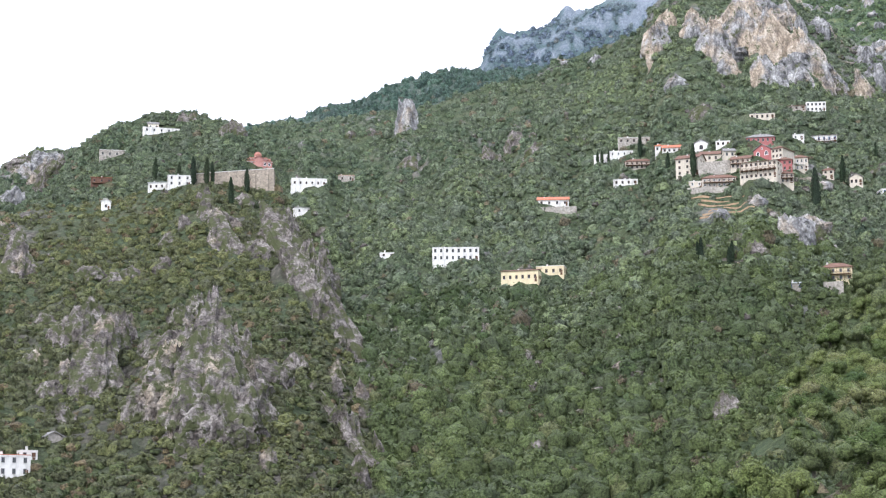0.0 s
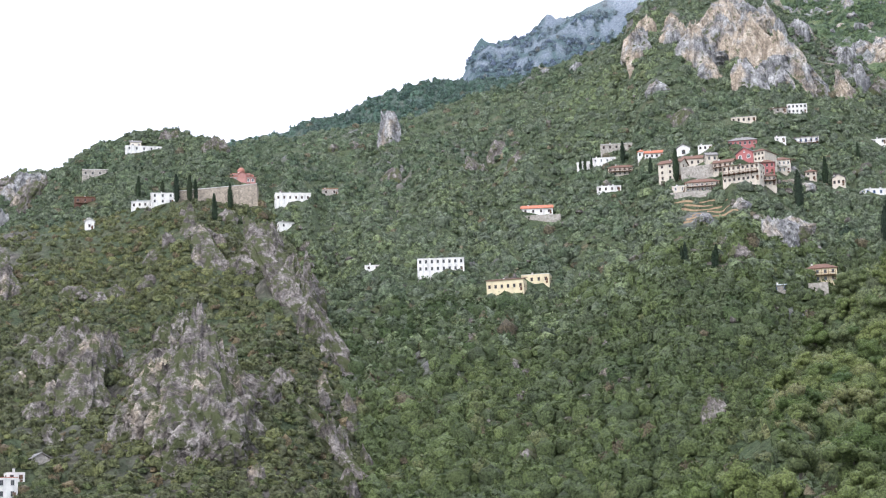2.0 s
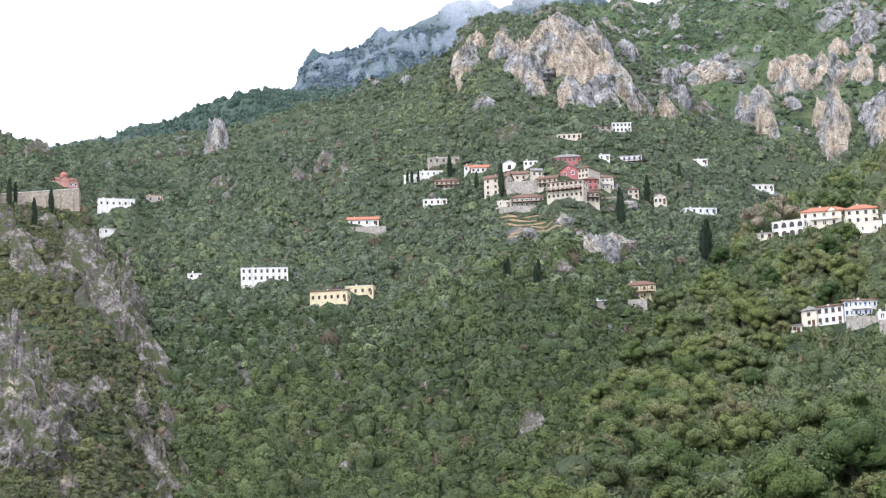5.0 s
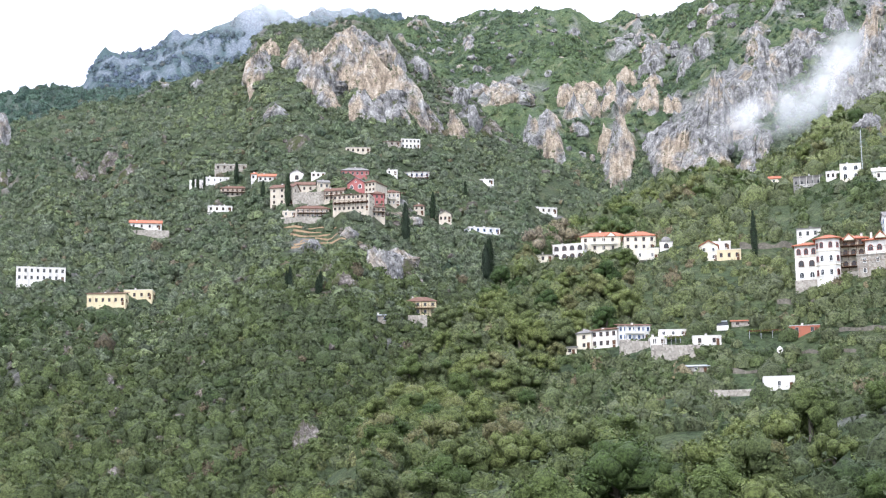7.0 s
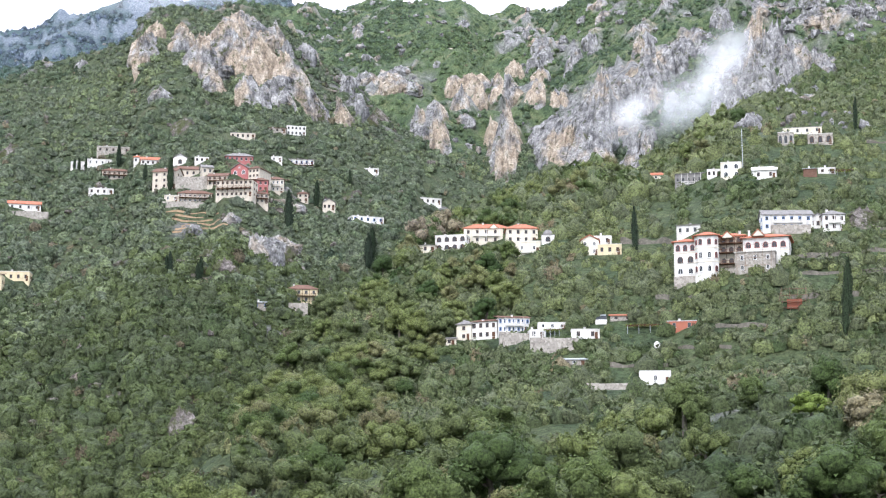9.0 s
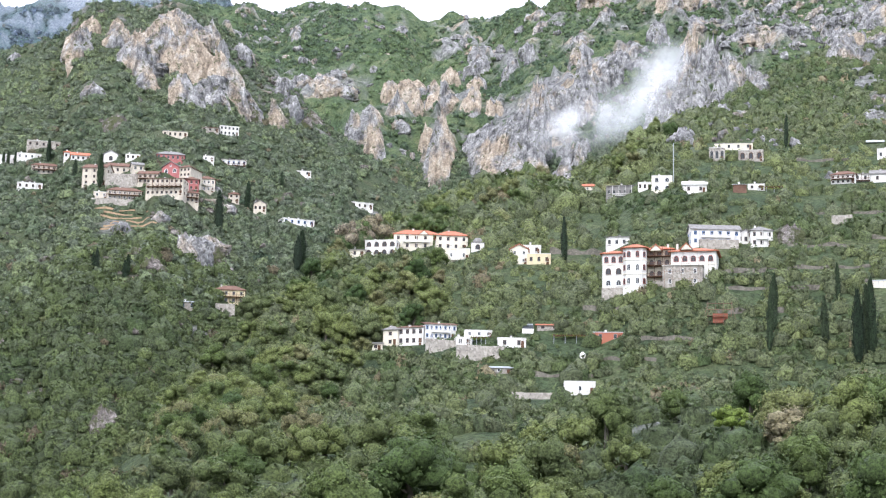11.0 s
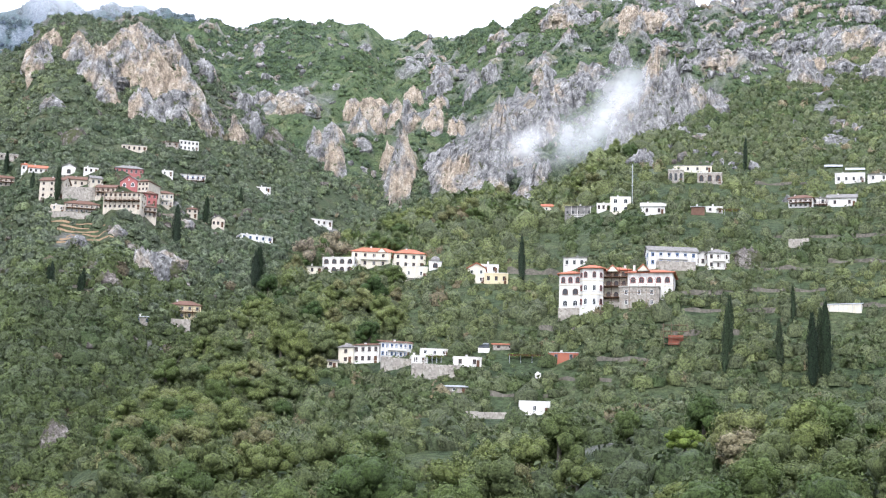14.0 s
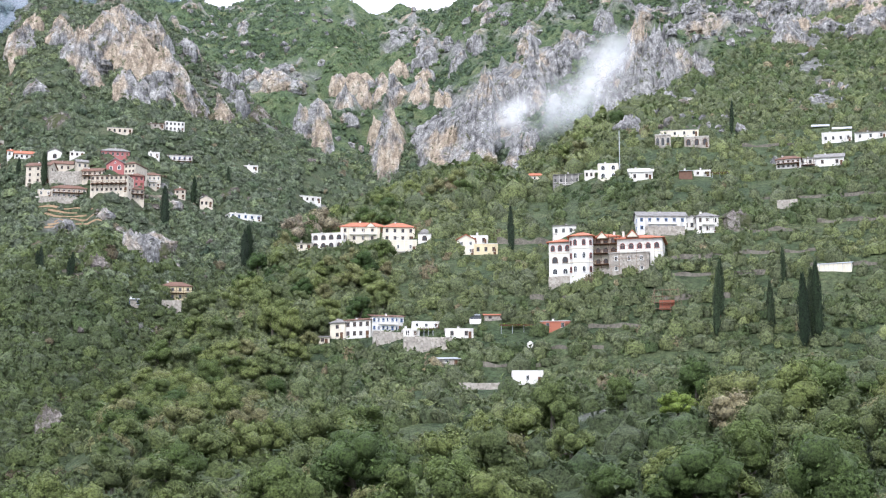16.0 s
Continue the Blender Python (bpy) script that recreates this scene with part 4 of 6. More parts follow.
    window_rows(root, 12.0 * u, 4, 6.2, 2, 3, False, WHITE_FRAME, x=7.8 * u, y=-1.62, sides=False)
    for x, y in ((-1.0, 1.6), (8.8, 0.8)):
        part("pediment", prism([((x - 1.7) * u, 12.2), ((x + 1.7) * u, 12.2), (x * u, 14.0)], "y", y, y + 5), CREAM, root)
        part("pediment_roof", prism([((x - 2.1) * u, 12.1), (x * u, 14.1), ((x + 2.1) * u, 12.1), ((x + 2.1) * u, 12.35), (x * u, 14.4), ((x - 2.1) * u, 12.35)], "y", y - 0.2, y + 5), TERRACOTTA, root)
    for x in (-16.5, -7.6, 2.5, 5.5):
        add_chimney(root, x * u, 6, 13.6, 1.3)
    for k in range(7):
        x = (2.2 + k * 2.7) * u
        part("scaffold_pole", pipe(bmesh.new(), (x, -2.3 if k < 5 else 1.5, -3), (x, -2.3 if k < 5 else 1.5, 9.4), 0.05), STEEL, root)
    for z in (2.2, 4.6, 7.0, 8.8):
        part("scaffold_ledger", pipe(bmesh.new(), (2 * u, -2.3, z), (13.4 * u, -2.3, z), 0.045), STEEL, root)
    part("porch", boxed(-2.8 * u, 1.2 * u, 0.8, 4.5, -4, 2.2), STONE, root)
    return root


# ---- crags ----
def ridged(q, start, levels, squash, amp=1.0):
    """Sharp-crested noise, drawn out upright where squash is small."""
    total = 0.0
    for k in range(levels):
        f = start * 2.1**k
        total += amp * (1 - 2.4 * abs(noise.noise(Vector((q.x * f, q.y * f, q.z * f * squash)) + Vector((k * 5.3, 0, k)))))
        amp *= 0.6
    return total


def crag_mesh(seed, fine, slim=None, squash=0.3, spire=1.0):
    """One fluted limestone tooth or slab with a broken crest, about 1 wide and 1 high over its middle."""
    rng = random.Random(seed)
    bm = bmesh.new()
    bmesh.ops.create_icosphere(bm, subdivisions=fine, radius=1)
    bmesh.ops.delete(bm, geom=[f for f in bm.faces if f.calc_center_median().z < -0.93], context="FACES")
    off = Vector((seed * 7.3, seed * 2.9, 2.0))
    slim = rng.uniform(0.2, 0.6) if slim is None else slim
    lean, rib = rng.uniform(-0.25, 0.25), rng.uniform(2.0, 3.2)
    levels = fine - 1
    for v in bm.verts:
        p = v.co.copy()
        q = p + off
        d = 0.82 + ridged(q, 1.3, levels, squash, 0.27) + 0.12 * noise.noise(q * 2.2)
        d += 0.05 * ((q.z * 5 + 2 * q.x + 1.5 * noise.noise(q * 2)) % 1.0)
        s = d * (1 - slim * max(p.z, 0) ** 1.2)
        if p.z < 0:
            s = d * min(1.5, 1 / max(0.3, math.hypot(p.x, p.y)))
        crest = Vector((p.x * 1.1, p.y * 0.7, 0)) + off
        tall = (0.95 - 0.35 * spire) + spire * (0.42 * (1 - 2.2 * abs(noise.noise(crest * rib))) + 0.24 * noise.noise(crest * rib * 2.6) + 0.1 * noise.noise(crest * rib * 6))
        v.co = Vector((p.x * 0.52 * s + lean * max(p.z, 0) * 0.5, p.y * 0.5 * s, p.z * (tall if p.z > 0 else 1.1) + 0.05 * noise.noise(q * 9.0)))
    me = bpy.data.meshes.new("rock_outcrop")
    bm.to_mesh(me)
    bm.free()
    return me


ROCKS = {"grey": ROCK, "ochre": WARM_ROCK, "darker": DARK_ROCK}
TELL = {"grey": "weathered grey limestone crag among scrub", "ochre": "pale limestone crag stained with ochre", "darker": "dark limestone crag among scrub"}
CRAG_MESHES = {}
for kind, mat in ROCKS.items():
    for fine, count in ((3, 8), (4, 6), (5, 3)):
        CRAG_MESHES[kind, fine] = []
        for k in range(count):
            me = crag_mesh(k + fine * 20, fine) if kind == "grey" else CRAG_MESHES["grey", fine][k].copy()
            me.materials.clear()
            me.materials.append(mat)
            CRAG_MESHES[kind, fine].append(me)


def crags(az, el, far, wide, high, kind, k):
    """Crags of one outcrop, the tallest in its middle, sunk into the slope."""
    rng = random.Random(k * 13 + 5)
    count = max(1, min(7, round(wide * high / far * 6)))
    flat = wide > 1.8 * high
    count = min(8, count * 2) if flat else count
    for j in range(count):
        u = rng.uniform(-0.42, 0.42) if flat else rng.uniform(-0.36, 0.36) if count > 1 else 0.0
        v = rng.uniform(-0.1, 0.55) if count > 1 else 0.1
        w = wide * rng.uniform(0.42, 0.8) if count > 1 else wide * 0.9
        h = high * rng.uniform(0.38, 0.8) * (1 - 0.5 * abs(u)) if count > 1 else high * 0.8
        if flat and count > 1:
            w = high * rng.uniform(0.6, 1.3)
        h = min(h, high * (0.95 - v))
        a = az + math.degrees(u * wide / far)
        r, p = site(a, el + math.degrees(v * high / far) - math.degrees(0.1 * h / far), far * 0.82)
        m = Matrix.Translation(p + Vector((0, 0, -0.1 * h))) @ pose(0, 0, 0, rng.uniform(-14, 4), rng.uniform(-14, 14), -a + rng.uniform(-40, 40))
        ob = new("rock_outcrop", rng.choice(CRAG_MESHES[kind, 5 if w / r > 0.04 else 4 if w / r > 0.014 else 3]))
        ob.matrix_basis = m @ Matrix.Diagonal((w, w * rng.uniform(0.6, 0.9), h, 1))
        tagged(ob, TELL[kind], "rock", "limestone crags")
        half = math.degrees(w * 0.3 / r)
        KEEP.append((a - half, a + half, el + math.degrees((v * high + 0.18 * h) / r), r - 2, r - 1))


for k, row in enumerate(OUTCROPS):
    crags(*row, k)


def big_rock(az, el, wide, top, kind, seed, side=0, back=35, slim=0.5, past=375, fine=5, spire=0.8):
    """One large rock face that leans back against the slope from its foot up to an elevation."""
    r, p = site(az, el, past)
    c, q, e = math.cos(radians(back)), math.sin(radians(back)), math.tan(radians(top))
    h = (e * r - (p.z - EYE_Z)) / (c * math.cos(radians(side)) - e * q)
    me = crag_mesh(seed, fine, slim, 0.75 if kind == "darker" else 0.35, 0.3 if kind == "darker" else spire)
    me.materials.append(ROCKS[kind])
    ob = new("cliff", me)
    ob.matrix_basis = Matrix.Translation(p) @ pose(0, 0, 0, 0, 0, -az) @ pose(0, 0, 0, -back, 0, 0) @ pose(0, 0, 0, 0, side, 0) @ Matrix.Diagonal((wide * 0.78, wide * 0.5, h * 1.08, 1))
    tagged(ob, {"grey": "tall fluted grey limestone cliff among scrub", "ochre": "tall pale limestone cliff stained ochre", "darker": "broad dark limestone rock face among scrub"}[kind], "rock", "limestone crags")
    shift = math.degrees(h * math.sin(radians(side)) / r)
    for k in range(4):
        t = k / 4
        half = math.degrees(wide * 0.36 * (1 - slim * t) / r)
        KEEP.append((az + shift * t - half, az + shift * t + half, el + (top - el) * max(t, 0.12 if past < 800 else 0.45), r - 3, r + h * t * q + 2))


big_rock(-15.05, 4.9, 28, 9.1, "darker", 61, 2, 38, 0.62, fine=6)
big_rock(-14.1, 4.5, 13, 6.3, "darker", 62, -14)
big_rock(-18.6, 6.0, 19, 8.3, "darker", 63, 8)
big_rock(-9.75, 3.5, 5.5, 5.0, "darker", 64, -30)
big_rock(-10.4, 4.4, 7, 6.2, "darker", 65, -28)
big_rock(-12.4, 10.5, 15, 12.0, "darker", 66, -18)
big_rock(-11.6, 9.2, 15, 11.1, "darker", 67, -24)
big_rock(-11.0, 8.2, 10, 9.8, "darker", 68, -26)
big_rock(-15.0, 11.5, 8, 12.5, "darker", 69)
big_rock(-14.4, 10.5, 15, 11.8, "darker", 70, -12)
big_rock(-20.9, 9.5, 16, 11.0, "darker", 71)
big_rock(-8.25, 14.35, 17, 15.35, "grey", 72, 6, 10, 0.15, 900, spire=0.15)
big_rock(14.9, 12.8, 38, 16.2, "grey", 73, 6, 30, 0.45, 1000, 6)
big_rock(16.2, 12.8, 26, 14.5, "grey", 74, 10, 30, 0.4, 1000)
big_rock(13.9, 13.2, 24, 14.9, "grey", 81, 10, 30, 0.4, 1000)
# wall of pale rock over the village
big_rock(0.2, 16.75, 17, 17.6, "ochre", 82, 0, 15, 0.3, 900)
big_rock(1.9, 16.4, 24, 17.6, "ochre", 83, 4, 20, 0.3, 900)
big_rock(2.9, 16.5, 28, 17.9, "ochre", 84, -4, 20, 0.3, 900)
big_rock(4.0, 16.3, 28, 17.8, "ochre", 85, -6, 20, 0.3, 900)
big_rock(5.0, 15.9, 22, 17.1, "ochre", 86, -12, 20, 0.35, 900)
big_rock(2.4, 15.8, 15, 16.5, "grey", 87, 6, 20, 0.3, 850)
big_rock(3.6, 15.6, 17, 16.4, "grey", 88, -6, 20, 0.3, 850)
big_rock(4.7, 15.5, 14, 16.3, "grey", 89, -10, 20, 0.3, 850)
big_rock(5.9, 15.1, 13, 16.0, "grey", 90, -10, 20, 0.35, 850)
big_rock(6.8, 14.9, 12, 15.7, "grey", 91, -10, 20, 0.35, 850)
big_rock(20.2, 14.0, 34, 18.1, "grey", 75, 4, 26, 0.6, 1000, 6)
big_rock(19.3, 14.4, 26, 16.9, "grey", 76, 4, 26, 0.5, 1000)
big_rock(21.3, 15.0, 26, 17.2, "grey", 77, 4, 26, 0.5, 1000)
big_rock(12.15, 13.4, 22, 15.6, "ochre", 78, 0, 20, 0.25, 1000)
big_rock(10.0, 14.0, 17, 15.5, "grey", 79, -4, 20, 0.3, 1000)
big_rock(17.0, 15.6, 26, 17.6, "grey", 80, 0, 25, 0.4, 1000)


# ---- cypresses ----
def cypress_mesh(seed):
    rng = np.random.default_rng(seed)
    n = 420
    t = rng.random(n) ** 0.8
    a = rng.uniform(0, 2 * np.pi, n)
    rad = 0.115 * np.minimum(1, (1.02 - t) * 2.2) ** 0.7 * np.minimum(1, t * 7 + 0.25) * rng.uniform(0.75, 1.15, n)
    p = np.stack([rad * np.cos(a), rad * np.sin(a), 0.04 + 0.96 * t], -1)
    out = np.stack([np.cos(a), np.sin(a), rng.uniform(0.0, 0.6, n)], -1)
    side = np.stack([-np.sin(a), np.cos(a), rng.normal(0, 0.3, n)], -1)
    s = rng.uniform(0.022, 0.042, n)[:, None]
    v = np.stack([p - side * s * 0.6, p + side * s * 0.6, p + (out * 0.35 + [0, 0, 1.2]) * s * 1.5], 1).reshape(-1, 3)
    f = np.arange(len(v)).reshape(-1, 3)
    k = 8
    rings = np.concatenate([np.stack([r * np.cos(np.arange(k) * 2 * np.pi / k), r * np.sin(np.arange(k) * 2 * np.pi / k), np.full(k, z)], -1) for z, r in ((0.03, 0.03), (0.12, 0.085), (0.4, 0.1), (0.7, 0.07), (0.97, 0.01))])
    g = np.array([[i * k + j, i * k + (j + 1) % k, (i + 1) * k + j] for i in range(4) for j in range(k)] + [[i * k + (j + 1) % k, (i + 1) * k + (j + 1) % k, (i + 1) * k + j] for i in range(4) for j in range(k)])
    return mesh_from("crown", np.concatenate([v, rings]), np.concatenate([f, g + len(v)]), CYPRESS, False)


CYPRESS_MESHES = [cypress_mesh(k) for k in range(5)]
TRUNK_MESH = mesh_from("trunk", np.array([(0.012 * (1 - 0.4 * z) * math.cos(a), 0.012 * (1 - 0.4 * z) * math.sin(a), -0.06 + 0.2 * z) for z in (0, 1) for a in (k * math.pi / 3 for k in range(6))]),
                       np.array([[k, (k + 1) % 6, 6 + (k + 1) % 6, 6 + k] for k in range(6)]), WOOD)


def cypress(az, el, tall):
    rng = random.Random(int(az * 100 + tall * 10))
    r, p = site(az, el)
    root = new("cypress_tree")
    fat = rng.uniform(0.8, 1.1) if az < 10 else rng.uniform(0.5, 0.72)
    root.matrix_basis = Matrix.Translation(p) @ pose(0, 0, 0, rng.uniform(-2, 2), rng.uniform(-2, 2), rng.uniform(0, 360)) @ Matrix.Diagonal((tall * fat, tall * fat, tall, 1))
    again("crown", rng.choice(CYPRESS_MESHES), root)
    again("trunk", TRUNK_MESH, root)
    tagged(root, "tall dark green cypress tree on the hillside", "tree", "cypresses")
    half = math.degrees(tall * 0.08 / r)
    KEEP.append((az - half, az + half, el + math.degrees(0.2 * tall / r), r, r + 1))


def terrace_wall(a0, a1, el, tall, mat, label):
    """A dry stone wall that follows the slope along a terrace."""
    rng = random.Random(int(a0 * 100 + el * 10))
    n = max(6, int((a1 - a0) * 9))
    front, rings = [], []
    for k in range(n + 1):
        az = a0 + (a1 - a0) * k / n
        r, p = site(az, el + 0.05 * math.sin(k * 0.7), 430)
        front.append((az, r))
    smooth = np.convolve(np.pad([r for _, r in front], 3, mode="edge"), np.ones(7) / 7, "valid")
    for (az, _), r in zip(front, smooth):
        z = float(ground_at(az, r))
        h = tall * (0.35 + 0.9 * vnoise(np.array([az * 3.0]), np.array([el]), 5)[0])
        s, c = math.sin(radians(az)), math.cos(radians(az))
        rings.append([((r + y) * s, (r + y) * c, z + q) for y, q in ((-0.1, -1.5), (0.15, h), (1.1, h + rng.uniform(-0.1, 0.1)), (1.3, -1.5))])
        if vnoise(np.array([az * 5.0]), np.array([el * 3]), 9)[0] > 0.48:
            KEEP.append((az - 0.06, az + 0.06, math.degrees(math.atan2(z + h * 0.3 - EYE_Z, r)), r, r + 1.5))
    me = bpy.data.meshes.new("terrace_wall")
    bm = solid(rings)
    bm.to_mesh(me)
    bm.free()
    me.materials.append(mat)
    return tagged(new("terrace_wall", me), label, "wall", "terrace walls")


for a0, a1, el, tall in ((15.2, 17.4, 7.05, 1.6), (17.6, 19.4, 7.6, 1.4), (18.9, 20.6, 8.25, 1.5), (21.0, 23.5, 9.1, 1.7), (21.6, 24.6, 9.85, 1.6), (22.8, 26.3, 10.5, 1.4), (23.6, 25.6, 11.2, 1.6), (26.0, 28.5, 11.4, 1.6),
                         (24.5, 28.5, 12.2, 1.4), (20.6, 22.9, 10.4, 2.2), (15.9, 17.6, 11.0, 2.2), (23.9, 25.6, 13.9, 1.5), (26.0, 28.3, 10.0, 1.5), (17.0, 18.2, 9.2, 1.5)):
    terrace_wall(a0, a1, el, tall, DRY_STONE, "long dry stone terrace wall on the slope")
for a0, a1, el in ((0.9, 2.7, 11.95), (1.2, 2.2, 11.82), (1.0, 2.5, 11.7), (2.0, 3.0, 11.62), (1.5, 3.0, 11.5), (1.3, 2.0, 11.4), (1.2, 2.4, 11.3)):
    terrace_wall(a0, a1, el, 1.0, BANK, "ochre earth bank below the village")
for a0, a1, el in ((0.2, 2.0, 10.4), (1.8, 3.5, 9.9)):
    terrace_wall(a0, a1, el, 1.2, DRY_STONE, "old dry stone wall below the village")


def pergola(az, el, w, h, d, turn, label):
    """A vine arbour: posts, beams and a loose roof of laths."""
    root = stand("pergola", az, el, w, h, d, turn, label, "pergola", 0.2)
    for k in range(4):
        x = -w / 2 + k * w / 3
        for y in (0.0, d):
            part("post", boxed(x - 0.06, x + 0.06, y - 0.06, y + 0.06, -2, h), METAL_ROOF, root)
        part("beam", boxed(x - 0.06, x + 0.06, -0.4, d + 0.4, h, h + 0.12), WOOD, root)
    for k in range(9):
        y = -0.3 + k * (d + 0.6) / 8
        part("lath", boxed(-w / 2 - 0.4, w / 2 + 0.4, y - 0.04, y + 0.04, h + 0.12, h + 0.18), WOOD, root)
    bm = bmesh.new()
    rng = random.Random(int(az * 100))
    for k in range(160):
        c = Vector((rng.uniform(-w / 2 - 0.5, w / 2 + 0.5), rng.uniform(-0.4, d + 0.4), h + rng.uniform(-0.3, 0.45)))
        a = [bm.verts.new(c + Vector((rng.uniform(-0.5, 0.5), rng.uniform(-0.5, 0.5), rng.uniform(-0.25, 0.25)))) for _ in range(3)]
        bm.faces.new(a)
    tagged(part("vine", bm, FRESH, root), kind="stuff")


def solar_roof(az, el, w, d, label):
    """A tilted white sheet on a low frame."""
    root = stand("solar_roof", az, el, w, 2, d, 0, label, "roof")
    part("sheet", solid([[(-w / 2, 0, 0.8), (w / 2, 0, 0.6), (w / 2, d, 2.4), (-w / 2, d, 2.6)], [(-w / 2, 0, 0.95), (w / 2, 0, 0.75), (w / 2, d, 2.55), (-w / 2, d, 2.75)]]), METAL_ROOF, root)
    for x in (-w / 2 + 0.2, w / 2 - 0.2):
        part("post", boxed(x - 0.07, x + 0.07, d - 0.3, d - 0.16, -2, 2.4), STEEL, root)


# settlement on the near slope
house(11.50, 11.09, 17.0, 5.8, 9.0, 2, 5, CREAM, TERRACOTTA, "hip", 0, "long cream plastered guesthouse with terracotta hip roof", balcony=True, pediment=True)
house(12.68, 11.08, 11.6, 5.5, 9.0, 2, 4, CREAM, TERRACOTTA, "hip", 4, "cream plastered house with red tiled roof and chimney")
house(10.33, 10.85, 12.0, 6.0, 7.0, 2, 4, WHITE, CONCRETE, "flat", -14, "white house with tall round arches", arches=True)
house(9.49, 10.79, 7.7, 2.9, 5.0, 1, 3, CREAM, SLATE, "shed", 0, "low cream shed with a grey roof")
house(12.87, 10.76, 9.0, 4.4, 6.0, 1, 2, CREAM, CONCRETE, "flat", 0, "small cream annex with a flat roof", balcony=True)
chapel(13.53, 11.08, 4.6, 3.0, 6.0, 1, 1, WHITE, SLATE, "dome", 0, "small whitewashed chapel with a grey dome")
house(14.90, 10.67, 6.4, 5.2, 7.0, 2, 2, CREAM, TERRACOTTA, "gable", 0, "cream house with a red tiled gable roof")
house(15.55, 10.68, 8.2, 3.7, 7.0, 1, 3, YELLOW, CONCRETE, "flat", 0, "pale yellow house with a flat roof")
house(15.32, 11.00, 6.4, 3.2, 5.0, 1, 2, WHITE, CONCRETE, "flat", 0, "white flat-roofed house behind a yellow one")
house(10.76, 7.95, 4.9, 5.0, 8.0, 2, 1, CREAM, SLATE, "hip", -22, "weathered cream wing with a dark roof")
house(11.42, 7.99, 8.4, 5.6, 8.0, 2, 4, WHITE, BROWN_ROOF, "shed", -20, "weathered white house with a sloping roof and small windows")
house(12.40, 8.17, 9.9, 4.9, 6.0, 2, 7, WHITE, BROWN_ROOF, "shed", 10, "white house with a glazed blue-white upper gallery", balcony=True)
house(10.29, 7.79, 4.3, 2.1, 5.0, 1, 1, CREAM, SLATE, "shed", 0, "small cream outbuilding with slate roof")
retaining_wall(12.45, 7.85, 9.7, 3.4, 2.0, 1, 0, STONE, CONCRETE, "flat", 10, "rough stone base wall under a white house")
retaining_wall(13.71, 7.57, 14.2, 4.3, 2.0, 1, 0, STONE, CONCRETE, "flat", 8, "grey-white stone retaining wall of a terrace")
house(13.17, 7.99, 4.8, 2.7, 5.0, 1, 2, WHITE, CONCRETE, "flat", 8, "white pergola house on a terrace", balcony=True)
house(13.65, 8.28, 8.7, 2.2, 6.0, 1, 3, WHITE, CONCRETE, "flat", 4, "low white flat-roofed house")
house(14.72, 7.97, 8.6, 2.9, 6.0, 1, 2, WHITE, CONCRETE, "flat", 4, "white flat-roofed house with two small windows")
house(14.33, 7.13, 7.4, 1.6, 5.0, 1, 1, STONE, METAL_ROOF, "shed", 0, "stone shed with a pale metal roof")
house(16.95, 6.49, 8.8, 3.8, 6.0, 1, 1, WHITE, CONCRETE, "flat", 3, "plain white concrete box house with one window", chimneys=0)
retaining_wall(15.56, 6.34, 14.6, 1.9, 1.0, 1, 0, STONE, CONCRETE, "flat", 0, "dry stone wall of a terrace")
# unfinished monastery house
monastery(19.45, 9.95, 36.4, 12.1, 16.0, 3, 8, WHITE, TERRACOTTA, "hip", -6, "large white monastery house with red roofs and arched windows")
house(18.21, 11.25, 10.4, 3.7, 8.0, 1, 4, WHITE, SLATE, "shed", -8, "white house with a long grey sheet roof")
house(21.31, 11.29, 16.5, 5.3, 8.0, 2, 6, WHITE, SLATE, "gable", 10, "long white house with blue windows on a pillared base", balcony=True)
house(22.27, 11.32, 6.0, 3.2, 7.0, 1, 3, WHITE, SLATE, "gable", 10, "low white middle wing with slate roof")
house(22.78, 11.22, 7.3, 5.5, 8.0, 2, 3, WHITE, SLATE, "hip", 12, "white end house with upper windows and open ground floor", balcony=True)
retaining_wall(21.41, 11.18, 12.9, 3.2, 2.0, 1, 0, STONE, CONCRETE, "flat", 8, "tan stone retaining wall with buttresses")
house(17.83, 8.20, 9.0, 2.7, 5.0, 1, 2, BRICK, METAL_ROOF, "flat", 0, "red brick shed with a wire frame on top")
house(15.91, 8.54, 7.3, 1.6, 6.0, 1, 2, STONE, TERRACOTTA, "shed", 0, "low stone shed with rusty red roof")
water_tank(17.02, 7.66, 1.8, 1.6, 3.0, 1, 0, WHITE, CONCRETE, "flat", 0, "round white water tank on a terrace")
solar_heater(15.24, 8.43, 3.6, 2.9, 3.0, 1, 0, WHITE, CONCRETE, "flat", 0, "white solar water heater on a stand")
scaffold(21.42, 8.74, 6.9, 6.9, 3.0, 3, 0, WHITE, CONCRETE, "flat", 0, "rusty pipe scaffold on a stone terrace")
# houses higher on the near slope
# slate-grey walls stand in for the shade inside the open veranda
house(18.25, 12.87, 13.2, 4.6, 7.0, 1, 6, SLATE, SLATE, "shed", -6, "glazed grey veranda with white posts and sloping roof", balcony=True)
house(18.99, 13.07, 5.5, 3.3, 6.0, 1, 3, WHITE, CONCRETE, "flat", 0, "low white link building")
house(19.55, 13.03, 8.0, 6.3, 7.0, 2, 2, CREAM, CONCRETE, "flat", 0, "two-storey cream house with arched windows", arches=True)
house(20.62, 12.97, 9.0, 3.2, 7.0, 1, 2, WHITE, CONCRETE, "gable", 0, "white house with a pale gable roof")
house(17.10, 13.05, 9.3, 2.1, 6.0, 1, 3, CREAM, TERRACOTTA, "hip", 0, "small house with a brown hip roof")
